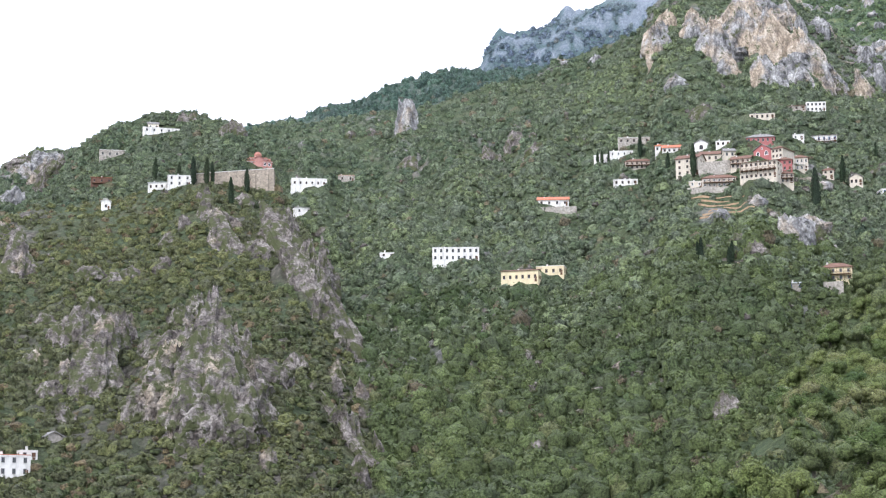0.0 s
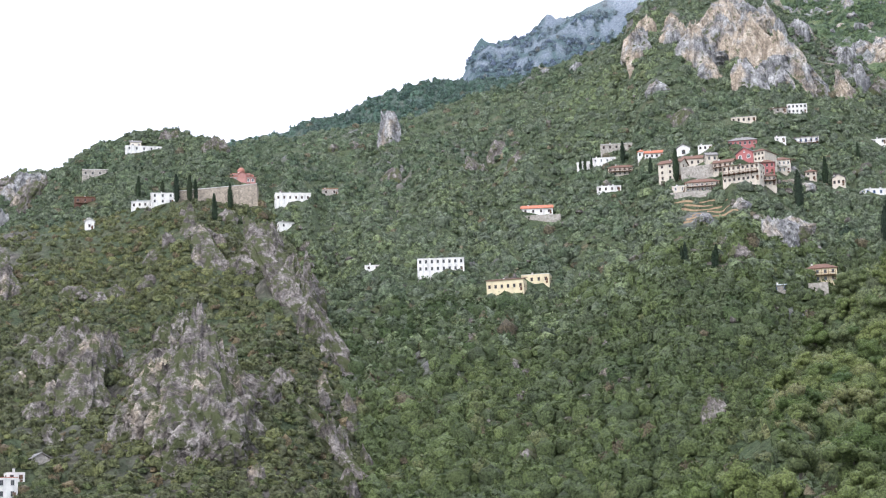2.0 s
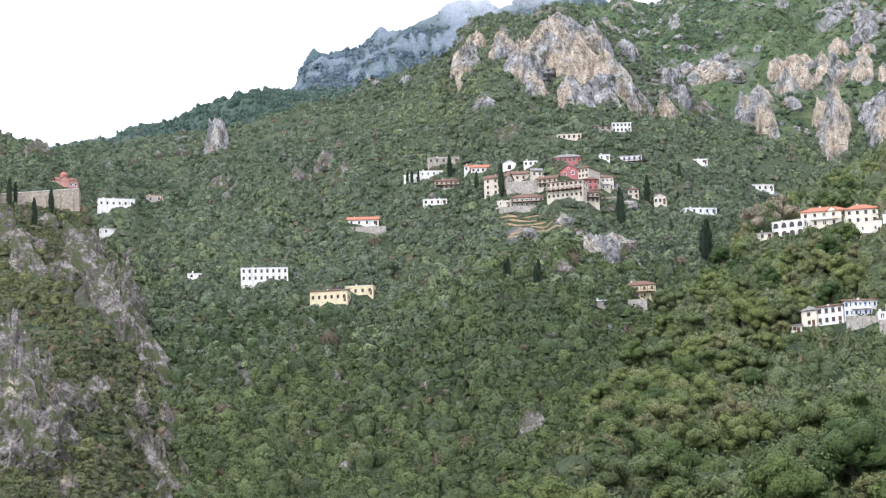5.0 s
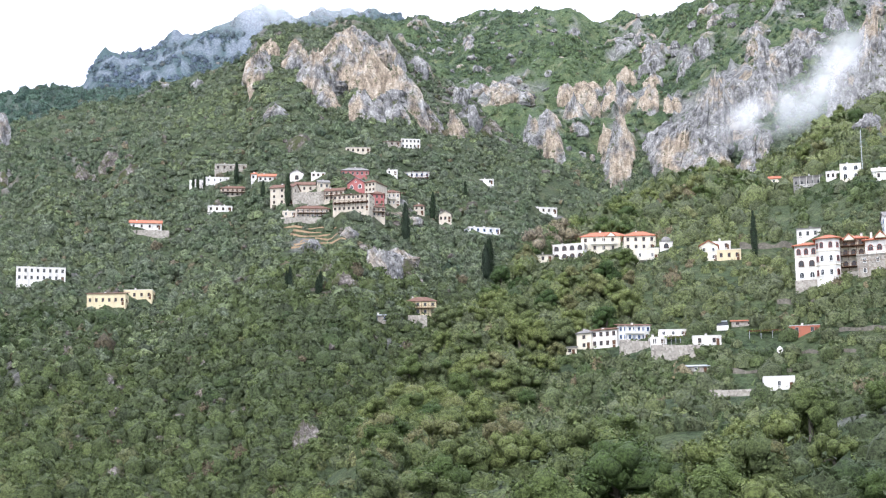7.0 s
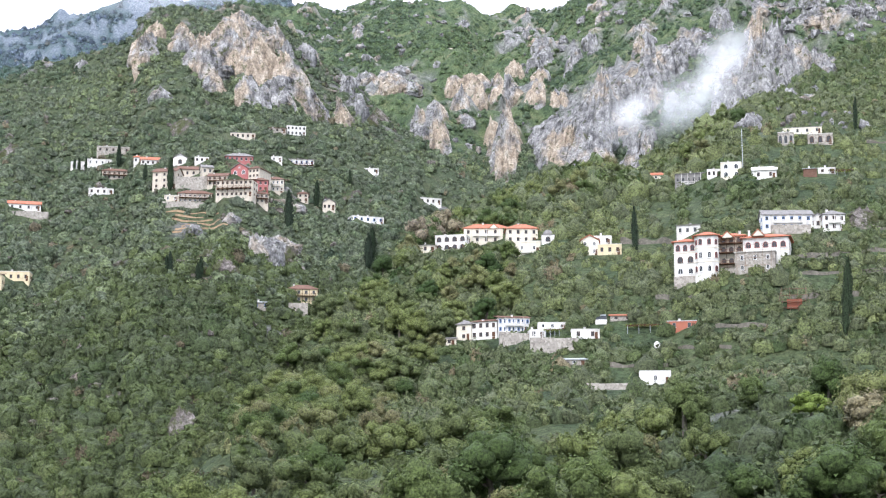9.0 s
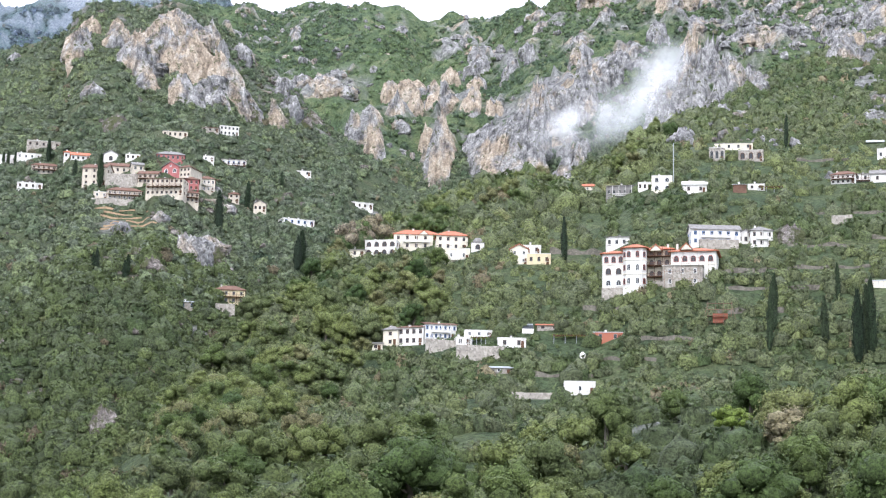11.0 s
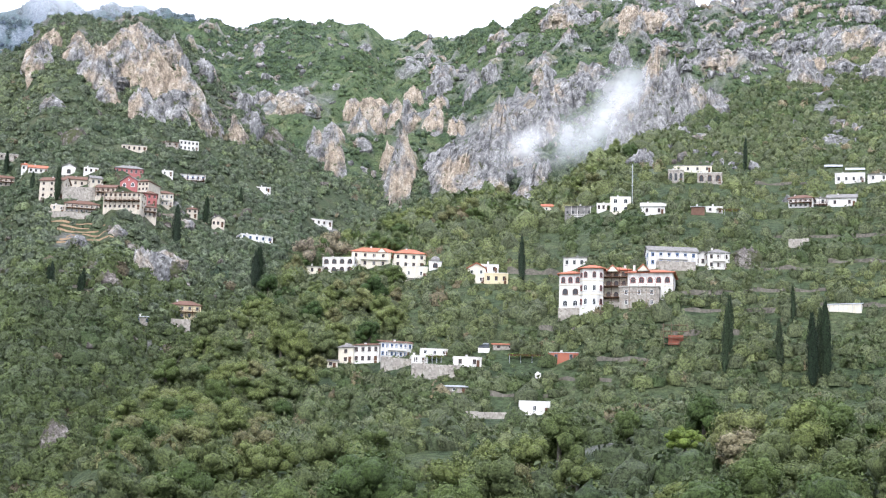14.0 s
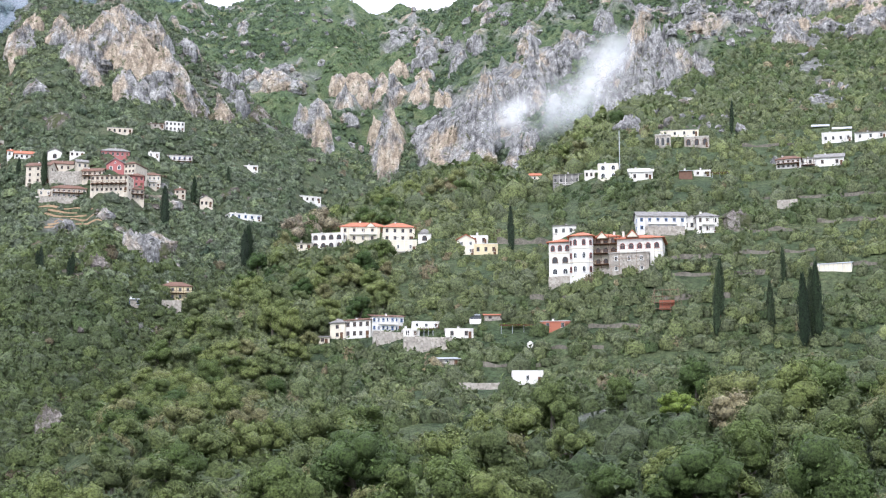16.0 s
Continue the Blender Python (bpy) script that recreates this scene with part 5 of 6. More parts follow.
mast(19.93, 13.21, 0.9, 17.4, 1.0, 1, 0, WHITE, CONCRETE, "flat", 0, "thin steel radio mast")
house(21.34, 13.98, 6.4, 5.7, 6.0, 1, 3, STONE, CONCRETE, "flat", 0, "grey stone arcade with round arches", arches=True)
house(21.88, 14.33, 16.2, 2.9, 8.0, 1, 4, CREAM, SLATE, "flat", 0, "long cream house with a chimney")
house(22.44, 13.97, 10.2, 4.6, 6.0, 1, 3, STONE, CONCRETE, "flat", 0, "grey arcaded terrace house", arches=True)
house(26.93, 13.90, 12.1, 4.4, 8.0, 1, 4, WHITE, CONCRETE, "flat", 0, "white house with dark windows and flat roof")
house(25.37, 13.17, 9.4, 3.7, 7.0, 2, 5, WHITE, BROWN_ROOF, "hip", -8, "house with a brown wooden gallery", balcony=True)
house(26.07, 13.22, 8.8, 3.1, 7.0, 1, 3, WHITE, SLATE, "shed", 0, "low white house with dark veranda", balcony=True)
house(26.68, 13.18, 10.9, 3.3, 8.0, 1, 2, WHITE, SLATE, "gable", 0, "white chapel-like house with a grey gable")
retaining_wall(25.32, 11.90, 7.1, 3.2, 2.0, 1, 0, STONE, CONCRETE, "flat", 0, "pale stone cistern wall")
house(22.08, 12.96, 5.0, 3.2, 4.0, 1, 0, BROWN_ROOF, METAL_ROOF, "shed", 0, "dark open timber shelter")
house(22.61, 13.04, 6.4, 2.3, 5.0, 1, 2, WHITE, CONCRETE, "flat", 0, "small white house with flat roof")
greenhouse(26.71, 9.85, 11.1, 2.8, 4.0, 1, 6, WHITE, METAL_ROOF, "flat", -6, "long white greenhouse on a terrace")
house(27.99, 13.94, 12.7, 3.2, 7.0, 1, 3, WHITE, SLATE, "shed", 0, "white house with grey sheet roofs")
# skete village round the red church
church(3.51, 13.10, 13.9, 3.5, 14.0, 1, 3, PINK, SLATE, "gable", -28, "red plastered church with a gabled slate roof")
house(3.18, 12.51, 16.4, 7.5, 9.0, 3, 8, WORN, BROWN_ROOF, "shed", -16, "stepped weathered tan building with brown wooden galleries", balcony=True)
house(4.04, 12.70, 6.6, 5.1, 9.0, 2, 3, PINK, BROWN_ROOF, "hip", 0, "red and weathered tan house with hip roof")
house(4.53, 12.68, 7.6, 6.1, 9.0, 2, 4, WORN, BROWN_ROOF, "hip", 0, "weathered tan house with tall pillars", balcony=True)
house(1.91, 12.29, 14.8, 4.1, 8.0, 2, 7, WORN, BROWN_ROOF, "hip", 0, "wide house with brown eaves and wooden gallery", balcony=True)
house(1.15, 12.31, 6.1, 2.7, 6.0, 1, 2, WORN, CONCRETE, "flat", 0, "small weathered tan house with flat roof")
retaining_wall(1.53, 12.14, 18.0, 2.4, 2.0, 1, 0, STONE, CONCRETE, "flat", 0, "grey stone terrace wall")
house(0.90, 12.70, 11.2, 8.0, 9.0, 3, 3, WORN, BROWN_ROOF, "gable", -20, "tall weathered stone house with gable")
house(1.74, 13.12, 11.4, 3.3, 8.0, 1, 4, WORN, BROWN_ROOF, "gable", 0, "house with a brown gabled roof")
retaining_wall(1.88, 12.68, 16.8, 6.4, 3.0, 1, 0, STONE, CONCRETE, "flat", -8, "tall grey rubble stone retaining wall")
chapel(1.39, 13.47, 6.5, 3.6, 7.0, 1, 1, WHITE, SLATE, "gable", 0, "white chapel with a small gable")
house(2.62, 12.86, 9.0, 4.2, 7.0, 2, 4, WORN, BROWN_ROOF, "gable", -14, "weathered tan house with a brown wooden gallery", balcony=True)
house(2.38, 13.22, 7.5, 3.0, 6.0, 1, 3, WORN, SLATE, "gable", 10, "small weathered tan house with a slate roof")
house(3.95, 12.32, 9.5, 4.2, 7.0, 2, 5, WORN, BROWN_ROOF, "hip", 6, "weathered tan house with brown wooden gallery on a slope", balcony=True)
house(0.43, 13.44, 9.2, 2.6, 7.0, 1, 4, WHITE, TERRACOTTA, "gable", 0, "white plastered house with red roof")
house(0.03, 13.49, 4.2, 2.9, 6.0, 1, 2, WHITE, TERRACOTTA, "hip", 0, "small white house with red roof")
house(2.10, 13.58, 6.7, 2.6, 6.0, 1, 3, WHITE, CONCRETE, "flat", 0, "white flat-roofed house with chimneys")
house(3.32, 13.64, 12.9, 2.8, 8.0, 1, 6, PINK, SLATE, "hip", 0, "pale pink long house with grey roof")
house(4.55, 13.67, 5.3, 2.6, 6.0, 1, 2, WHITE, CONCRETE, "flat", 0, "small white house with flat roof")
house(5.29, 13.55, 15.1, 3.5, 8.0, 1, 6, WHITE, SLATE, "shed", 0, "white and blue house with dark veranda roof", balcony=True)
house(5.18, 14.53, 10.0, 5.1, 8.0, 2, 5, WHITE, CONCRETE, "flat", 8, "white block house with two rows of windows")
house(3.42, 14.38, 12.2, 3.0, 7.0, 1, 5, WORN, SLATE, "flat", 0, "weathered tan house on a rock ledge")
house(4.55, 14.61, 9.0, 2.5, 6.0, 1, 3, STONE, BROWN_ROOF, "shed", 0, "stone and timber house with brown roof")
house(-1.86, 13.21, 8.4, 3.9, 7.0, 1, 3, WHITE, CONCRETE, "flat", -10, "white house between cypresses")
house(-1.21, 13.36, 12.0, 3.1, 7.0, 1, 4, WHITE, CONCRETE, "flat", 0, "long white house beside cypresses")
house(-0.64, 12.95, 14.0, 4.0, 7.0, 2, 6, WORN, BROWN_ROOF, "hip", 0, "house with dark wooden gallery", balcony=True)
house(-1.12, 12.45, 11.6, 2.9, 7.0, 1, 4, WHITE, CONCRETE, "flat", 0, "white house with several chimneys", chimneys=3)
house(-0.78, 13.77, 16.6, 3.4, 6.0, 1, 5, STONE, CONCRETE, "flat", 0, "old grey stone house on a terrace")
house(5.44, 12.37, 5.0, 4.2, 6.0, 2, 2, WORN, BROWN_ROOF, "hip", 0, "narrow weathered tan house under a cypress")
house(6.30, 12.14, 5.8, 3.6, 7.0, 1, 3, WORN, SLATE, "gable", 0, "small house on the slope")
house(7.59, 11.75, 15.0, 2.8, 7.0, 1, 5, WHITE, CONCRETE, "flat", 18, "white and blue stepped house", chimneys=2)
house(7.67, 13.35, 7.9, 2.6, 6.0, 1, 2, WHITE, CONCRETE, "flat", 0, "small white hut on the slope")
house(9.56, 12.37, 14.6, 3.2, 7.0, 1, 5, WHITE, CONCRETE, "flat", 18, "long white house below the gorge")
# scattered houses on the hillside
house(-6.80, 10.09, 19.9, 6.0, 9.0, 2, 8, WHITE, CONCRETE, "flat", 0, "long white block with two rows of windows")
house(-3.52, 11.84, 14.9, 2.9, 7.0, 1, 4, WHITE, TERRACOTTA, "gable", 0, "white cottage with red roof")
retaining_wall(-3.36, 11.60, 17.2, 3.3, 4.0, 1, 0, STONE, CONCRETE, "flat", 0, "stone wall below a cottage")
house(-4.73, 9.39, 15.4, 4.8, 7.0, 1, 6, YELLOW, BROWN_ROOF, "shed", -12, "long ochre house with rusty roof")
house(-3.72, 9.60, 11.8, 3.9, 7.0, 1, 4, YELLOW, CONCRETE, "flat", -10, "pale yellow house with flat roof")
house(5.48, 9.14, 11.2, 5.2, 8.0, 2, 4, YELLOW, BROWN_ROOF, "hip", 0, "yellow two-storey house with brown roof", balcony=True)
house(4.14, 8.91, 6.8, 2.6, 5.0, 1, 2, STONE, METAL_ROOF, "shed", 0, "shed with blue-grey metal roof")
retaining_wall(5.28, 8.88, 8.5, 3.0, 4.0, 1, 0, STONE, CONCRETE, "flat", 0, "grey concrete base wall below a house")
house(-11.54, 12.50, 19.5, 4.6, 7.0, 1, 6, WHITE, CONCRETE, "flat", 5, "low white house with chimneys", chimneys=3)
house(-10.31, 12.67, 9.3, 3.7, 6.0, 1, 2, STONE, TERRACOTTA, "flat", 0, "small stone house on the slope")
house(-11.73, 11.61, 9.6, 3.8, 6.0, 1, 2, WHITE, SLATE, "shed", 12, "white hut with a lean-to")
house(-9.03, 10.21, 7.0, 2.3, 5.0, 1, 2, WHITE, CONCRETE, "flat", 0, "small white hut on the slope")
# spur on the seaward side
fortress_wall(-14.04, 12.45, 37.4, 9.1, 10.0, 1, 0, TAN_STONE, CONCRETE, "flat", -6, "old stone fortress wall around a hilltop chapel")
domed_church(-13.2, 13.12, 15.5, 7.0, 9.0, 1, 3, PINK, ROSE_TILES, "dome", 6, "pink church with a small dome and cross")
house(-16.38, 14.10, 21.8, 3.3, 7.0, 1, 5, WHITE, CONCRETE, "flat", 8, "long low white house on the hilltop")
house(-16.65, 14.22, 6.6, 3.3, 5.0, 1, 2, CREAM, SLATE, "gable", 0, "small cream cottage with slate roof")
house(-17.92, 13.30, 16.3, 4.2, 7.0, 1, 4, STONE, CONCRETE, "flat", 0, "old stone house on the hilltop")
house(-18.28, 12.43, 12.1, 3.8, 6.0, 1, 3, BROWN_ROOF, TERRACOTTA, "shed", 0, "rust-brown timber house with tiled roof", balcony=True)
house(-16.48, 12.30, 11.3, 3.9, 6.0, 1, 4, WHITE, METAL_ROOF, "shed", -14, "white veranda with sloping roof", balcony=True)
house(-15.83, 12.44, 11.5, 5.5, 7.0, 2, 3, WHITE, CONCRETE, "flat", 0, "white house beside cypresses")
house(-18.18, 11.61, 4.6, 4.3, 5.0, 1, 1, WHITE, CONCRETE, "gable", 0, "small white shrine hut")
house(-21.04, 3.13, 9.2, 6.1, 8.0, 2, 3, WHITE, TERRACOTTA, "flat", 14, "white house with thin red roof near the shore")
house(-20.58, 3.68, 4.9, 2.5, 6.0, 1, 2, WHITE, CONCRETE, "flat", 14, "white upper terrace house near the shore")
house(-19.80, 4.20, 5.4, 1.5, 6.0, 1, 0, STONE, SLATE, "gable", 20, "dark slate-roofed hut near the shore")
# small structures
pergola(16.63, 8.15, 10.2, 2.4, 3.0, 0, "vine pergola beside a red brick shed")
pergola(13.65, 8.06, 4.1, 2.0, 3.0, 0, "small vine pergola on a white terrace")
pergola(23.06, 12.96, 8.5, 2.1, 3.0, 0, "vine pergola among olive trees")
solar_roof(26.40, 14.40, 8.0, 4.0, "tilted white sheet roof on the slope")
solar_roof(27.14, 14.28, 9.7, 4.0, "tilted white sheet roof on the slope")

# cypresses
cypress(1.09, 12.64, 14.8)
cypress(-0.59, 13.31, 11.9)
cypress(4.99, 11.46, 17.5)
cypress(5.88, 12.17, 13.4)
cypress(0.27, 12.88, 8.9)
cypress(-1.64, 13.15, 7.5)
cypress(-1.85, 13.15, 7.0)
cypress(-2.00, 13.15, 6.4)
cypress(7.62, 10.26, 14.0)
cypress(1.08, 9.93, 7.4)
cypress(2.09, 9.63, 8.3)
cypress(6.99, 12.93, 8.2)
cypress(-16.60, 12.52, 14.0)
cypress(-15.81, 12.62, 10.3)
cypress(-15.38, 12.48, 13.6)
cypress(-14.96, 12.52, 12.4)
cypress(-14.76, 12.52, 10.8)
cypress(-13.64, 12.24, 12.3)
cypress(-14.15, 11.82, 13.2)
cypress(-16.07, 12.44, 5.5)
cypress(16.39, 10.67, 16.5)
cypress(23.13, 8.53, 16.8)
cypress(23.56, 14.35, 14.7)
cypress(7.71, 10.37, 15.4)
cypress(25.76, 7.45, 21.0)
cypress(26.20, 7.71, 22.0)
cypress(24.75, 7.98, 14.8)
cypress(25.18, 9.40, 12.1)
cypress(1.17, 9.96, 8.5)
cypress(2.16, 9.84, 8.4)
cypress(26.04, 7.77, 19.6)
cypress(22.99, 7.85, 19.6)


# ---- low cloud ----
def mist_material(name, thick, grain):
    m = bpy.data.materials.new(name)
    m.use_nodes = True
    n, l = m.node_tree.nodes, m.node_tree.links
    n.remove(n["Principled BSDF"])
    out = n["Material Output"]
    white = n.new("ShaderNodeBsdfDiffuse")
    white.inputs["Color"].default_value = (0.95, 0.96, 0.98, 1)
    through_light = n.new("ShaderNodeBsdfTranslucent")
    through_light.inputs["Color"].default_value = (0.95, 0.96, 0.98, 1)
    clear = n.new("ShaderNodeBsdfTransparent")
    both, mix = n.new("ShaderNodeMixShader"), n.new("ShaderNodeMixShader")
    l.new(white.outputs[0], both.inputs[1])
    l.new(through_light.outputs[0], both.inputs[2])
    a = n.new("ShaderNodeAttribute")
    a.attribute_name = "thick"
    pos = n.new("ShaderNodeNewGeometry").outputs["Position"]
    puff = ramp(n, l, noise_node(n, l, grain, 7, 0.6, pos), (0.36, (0, 0, 0)), (0.66, (1, 1, 1)))
    k = n.new("ShaderNodeMath")
    k.operation = "MULTIPLY"
    l.new(a.outputs["Fac"], k.inputs[0])
    l.new(puff, k.inputs[1])
    k2 = n.new("ShaderNodeMath")
    k2.operation = "MULTIPLY"
    k2.inputs[1].default_value = thick
    l.new(k.outputs[0], k2.inputs[0])
    l.new(k2.outputs[0], mix.inputs[0])
    l.new(clear.outputs[0], mix.inputs[1])
    l.new(both.outputs[0], mix.inputs[2])
    l.new(mix.outputs[0], out.inputs["Surface"])
    return m


def mist(name, label, mat, layers, seed):
    """Drifting veils of cloud, curved and thinning to nothing at their edges."""
    rng = np.random.default_rng(seed)
    vs, fs, ts, at, n = [], [], [], 0, 18
    for az, r, z, wide, high, lean in layers:
        u, v = np.meshgrid(np.linspace(-1, 1, n), np.linspace(-1, 1, n), indexing="ij")
        x = u * wide / 2 + v * lean * high / 2
        y = (u**2 + v**2) * 0.12 * wide + 0.05 * wide * np.sin(3 * u + rng.uniform(0, 6)) * np.cos(2 * v + rng.uniform(0, 6))
        a = radians(az)
        p = np.stack([r * math.sin(a) + x * math.cos(a) + y * math.sin(a), r * math.cos(a) - x * math.sin(a) + y * math.cos(a), z + v * high / 2], -1)
        i = np.arange(n * n).reshape(n, n)
        vs.append(p.reshape(-1, 3))
        fs.append(np.stack([i[:-1, :-1], i[1:, :-1], i[1:, 1:], i[:-1, 1:]], -1).reshape(-1, 4) + at)
        ts.append(np.clip(1 - np.sqrt(u**2 + v**2), 0, 1).ravel() ** 0.8)
        at += n * n
    ob = new(name, mesh_from(name, np.concatenate(vs), np.concatenate(fs), mat, True, thick=np.concatenate(ts)))
    ob.visible_shadow = False
    return tagged(ob, label, "mist", kind="stuff")


mist("gorge_mist", "white drifting mist in a rocky gorge", mist_material("mist", 0.62, 0.03),
     [(17.4, 1195, 336, 92, 40, 0.2), (18.1, 1190, 340, 80, 46, 0.4), (16.8, 1188, 331, 62, 34, 0.2), (17.3, 1182, 334, 60, 24, 0.2), (19.0, 1185, 350, 44, 52, 0.6), (19.5, 1195, 366, 34, 50, 0.5), (18.7, 1178, 338, 54, 34, 0.4),
      (19.4, 1188, 374, 44, 44, 0.5), (16.4, 1186, 322, 60, 40, 0.3)], 3)
mist("peak_cloud", "grey cloud hanging on a far summit", mist_material("peak_mist", 0.7, 0.008),
     [(-1.2, 3300, 1130, 190, 70, 0.2), (0.0, 3300, 1150, 260, 110, 0.0), (1.3, 3320, 1165, 260, 100, 0.0), (2.6, 3330, 1160, 200, 70, 0.0)], 4)

# ---- scrub and woods ----
def sprays(rng, centres, size, count, leaf, lift):
    """Loose leaf sprays on and inside rounded lobes, as triangles."""
    pick = rng.integers(0, len(centres), count)
    d = rng.normal(size=(count, 3))
    d[:, 2] = d[:, 2] * 0.9 + lift
    d /= np.linalg.norm(d, axis=1)[:, None]
    depth = np.where(rng.random(count) < 0.3, rng.uniform(0.45, 0.8, count), rng.uniform(0.85, 1.18, count))
    p = centres[pick] + d * (size[pick] * depth)[:, None]
    nrm = d + rng.normal(scale=0.33, size=(count, 3))
    nrm /= np.linalg.norm(nrm, axis=1)[:, None]
    side = np.cross(nrm, rng.normal(size=(count, 3)))
    side /= np.linalg.norm(side, axis=1)[:, None]
    over = np.cross(nrm, side)
    s = (leaf * rng.uniform(0.6, 1.25, count))[:, None]
    v = np.stack([p - side * s * 0.65, p + side * s * 0.65 - over * s * 0.2, p + over * s], 1).reshape(-1, 3)
    # leaves on one lobe share its rounded shading
    soft = d * depth[:, None] * 0.75 + nrm * 0.45 + np.array([0, 0, 0.1])
    soft /= np.linalg.norm(soft, axis=1)[:, None]
    return v, np.arange(len(v)).reshape(-1, 3), np.repeat(soft, 3, 0)


SPHERES = {}
for whole, low in ((False, -0.6), (True, -1)):
    bm = bmesh.new()
    bmesh.ops.create_icosphere(bm, subdivisions=1, radius=1)
    bmesh.ops.delete(bm, geom=[f for f in bm.faces if f.calc_center_median().z < low], context="FACES")
    bm.verts.index_update()
    SPHERES[whole] = np.array([v.co[:] for v in bm.verts]), np.array([[v.index for v in f.verts] for f in bm.faces])
    bm.free()


def lump(rng, whole, dent):
    """An uneven round leaf mass of radius 1: vertices, faces and normals."""
    d, f = SPHERES[whole]
    bulge = rng.normal(size=(9, 3))
    bulge /= np.linalg.norm(bulge, axis=1)[:, None]
    grow = 1 + dent * ((d @ bulge.T).max(1) - 0.8) * 1.6 + rng.normal(0, dent * 0.22, len(d))
    v = d * grow[:, None]
    n = np.cross(v[f[:, 1]] - v[f[:, 0]], v[f[:, 2]] - v[f[:, 0]])
    soft = np.zeros_like(v)
    for k in range(3):
        np.add.at(soft, f[:, k], n)
    return v, f, soft / np.maximum(np.linalg.norm(soft, axis=1), 1e-9)[:, None]


def clump(rng, count, flat, leaf):
    """A leafy clump of radius 1 on the ground: a dense uneven heart and loose sprays over it."""
    v, f, soft = lump(rng, False, 0.5)
    stretch = np.array([rng.uniform(0.75, 1.1), rng.uniform(0.75, 1.1), 0.85])
    v = v * 0.76 * stretch + [0, 0, 0.30]
    lobes = 7
    c = rng.normal(size=(lobes, 3))
    c = c / np.linalg.norm(c, axis=1)[:, None] * 0.5 * stretch
    c[:, 2] = np.abs(c[:, 2]) + 0.3
    lv, lf, ls = sprays(rng, c, rng.uniform(0.30, 0.46, lobes), count, leaf, 0.5)
    v, f, soft = np.concatenate([v, lv]), np.concatenate([f, lf + len(v)]), np.concatenate([soft, ls])
    v[:, 2] *= flat
    return v, f, soft


def scatter(name, protos, places, sizes, tones, mat, tilt=None):
    """One mesh of many plants, each a turned and scaled clump."""
    rng = np.random.default_rng(len(places))
    vs, fs, ts, ns, at = [], [], [], [], 0
    kind = rng.integers(0, len(protos), len(places))
    turn = rng.uniform(0, 2 * np.pi, len(places))
    for k, (pv, pf, *pn) in enumerate(protos):
        w = np.flatnonzero(kind == k)
        if not len(w):
            continue
        c, s = np.cos(turn[w])[:, None], np.sin(turn[w])[:, None]
        q = np.stack([pv[None, :, 0] * c - pv[None, :, 1] * s, pv[None, :, 0] * s + pv[None, :, 1] * c, np.repeat(pv[None, :, 2], len(w), 0)], -1)
        q = q * sizes[w][:, None, :] + places[w][:, None, :]
        vs.append(q.reshape(-1, 3))
        if pn:
            m = pn[0]
            ns.append(np.stack([m[None, :, 0] * c - m[None, :, 1] * s, m[None, :, 0] * s + m[None, :, 1] * c, np.repeat(m[None, :, 2], len(w), 0)], -1).reshape(-1, 3))
        fs.append((pf[None] + at + (np.arange(len(w)) * len(pv))[:, None, None]).reshape(-1, 3))
        ts.append(np.repeat(tones[w], len(pv)))
        at += len(w) * len(pv)
    return new(name, mesh_from(name, np.concatenate(vs), np.concatenate(fs), mat, bool(ns), np.concatenate(ns) if ns else None, tone=np.concatenate(ts)))


rng = np.random.default_rng(7)
BUSH = [clump(rng, 21, 0.95, 0.29) for k in range(14)]
FULL = [clump(rng, 38, 1.05, 0.22) for k in range(14)]
SPARSE = [clump(rng, 14, 1.0, 0.3) for k in range(10)]

up = np.degrees(np.arctan2(GZ - EYE_Z, GR))
before = np.maximum.accumulate(up, 1)
shown = up >= before - 0.25
step_a = np.gradient(AZ)[:, None]
step_e = np.abs(np.gradient(up, axis=1))
inside = (GA > -24) & (GA < 31.5) & (up < 22)
area = np.where(inside, np.where(shown, step_a * np.maximum(step_e, 0.01), step_a * 0.006), 0.0) * (GZ > 1.5)


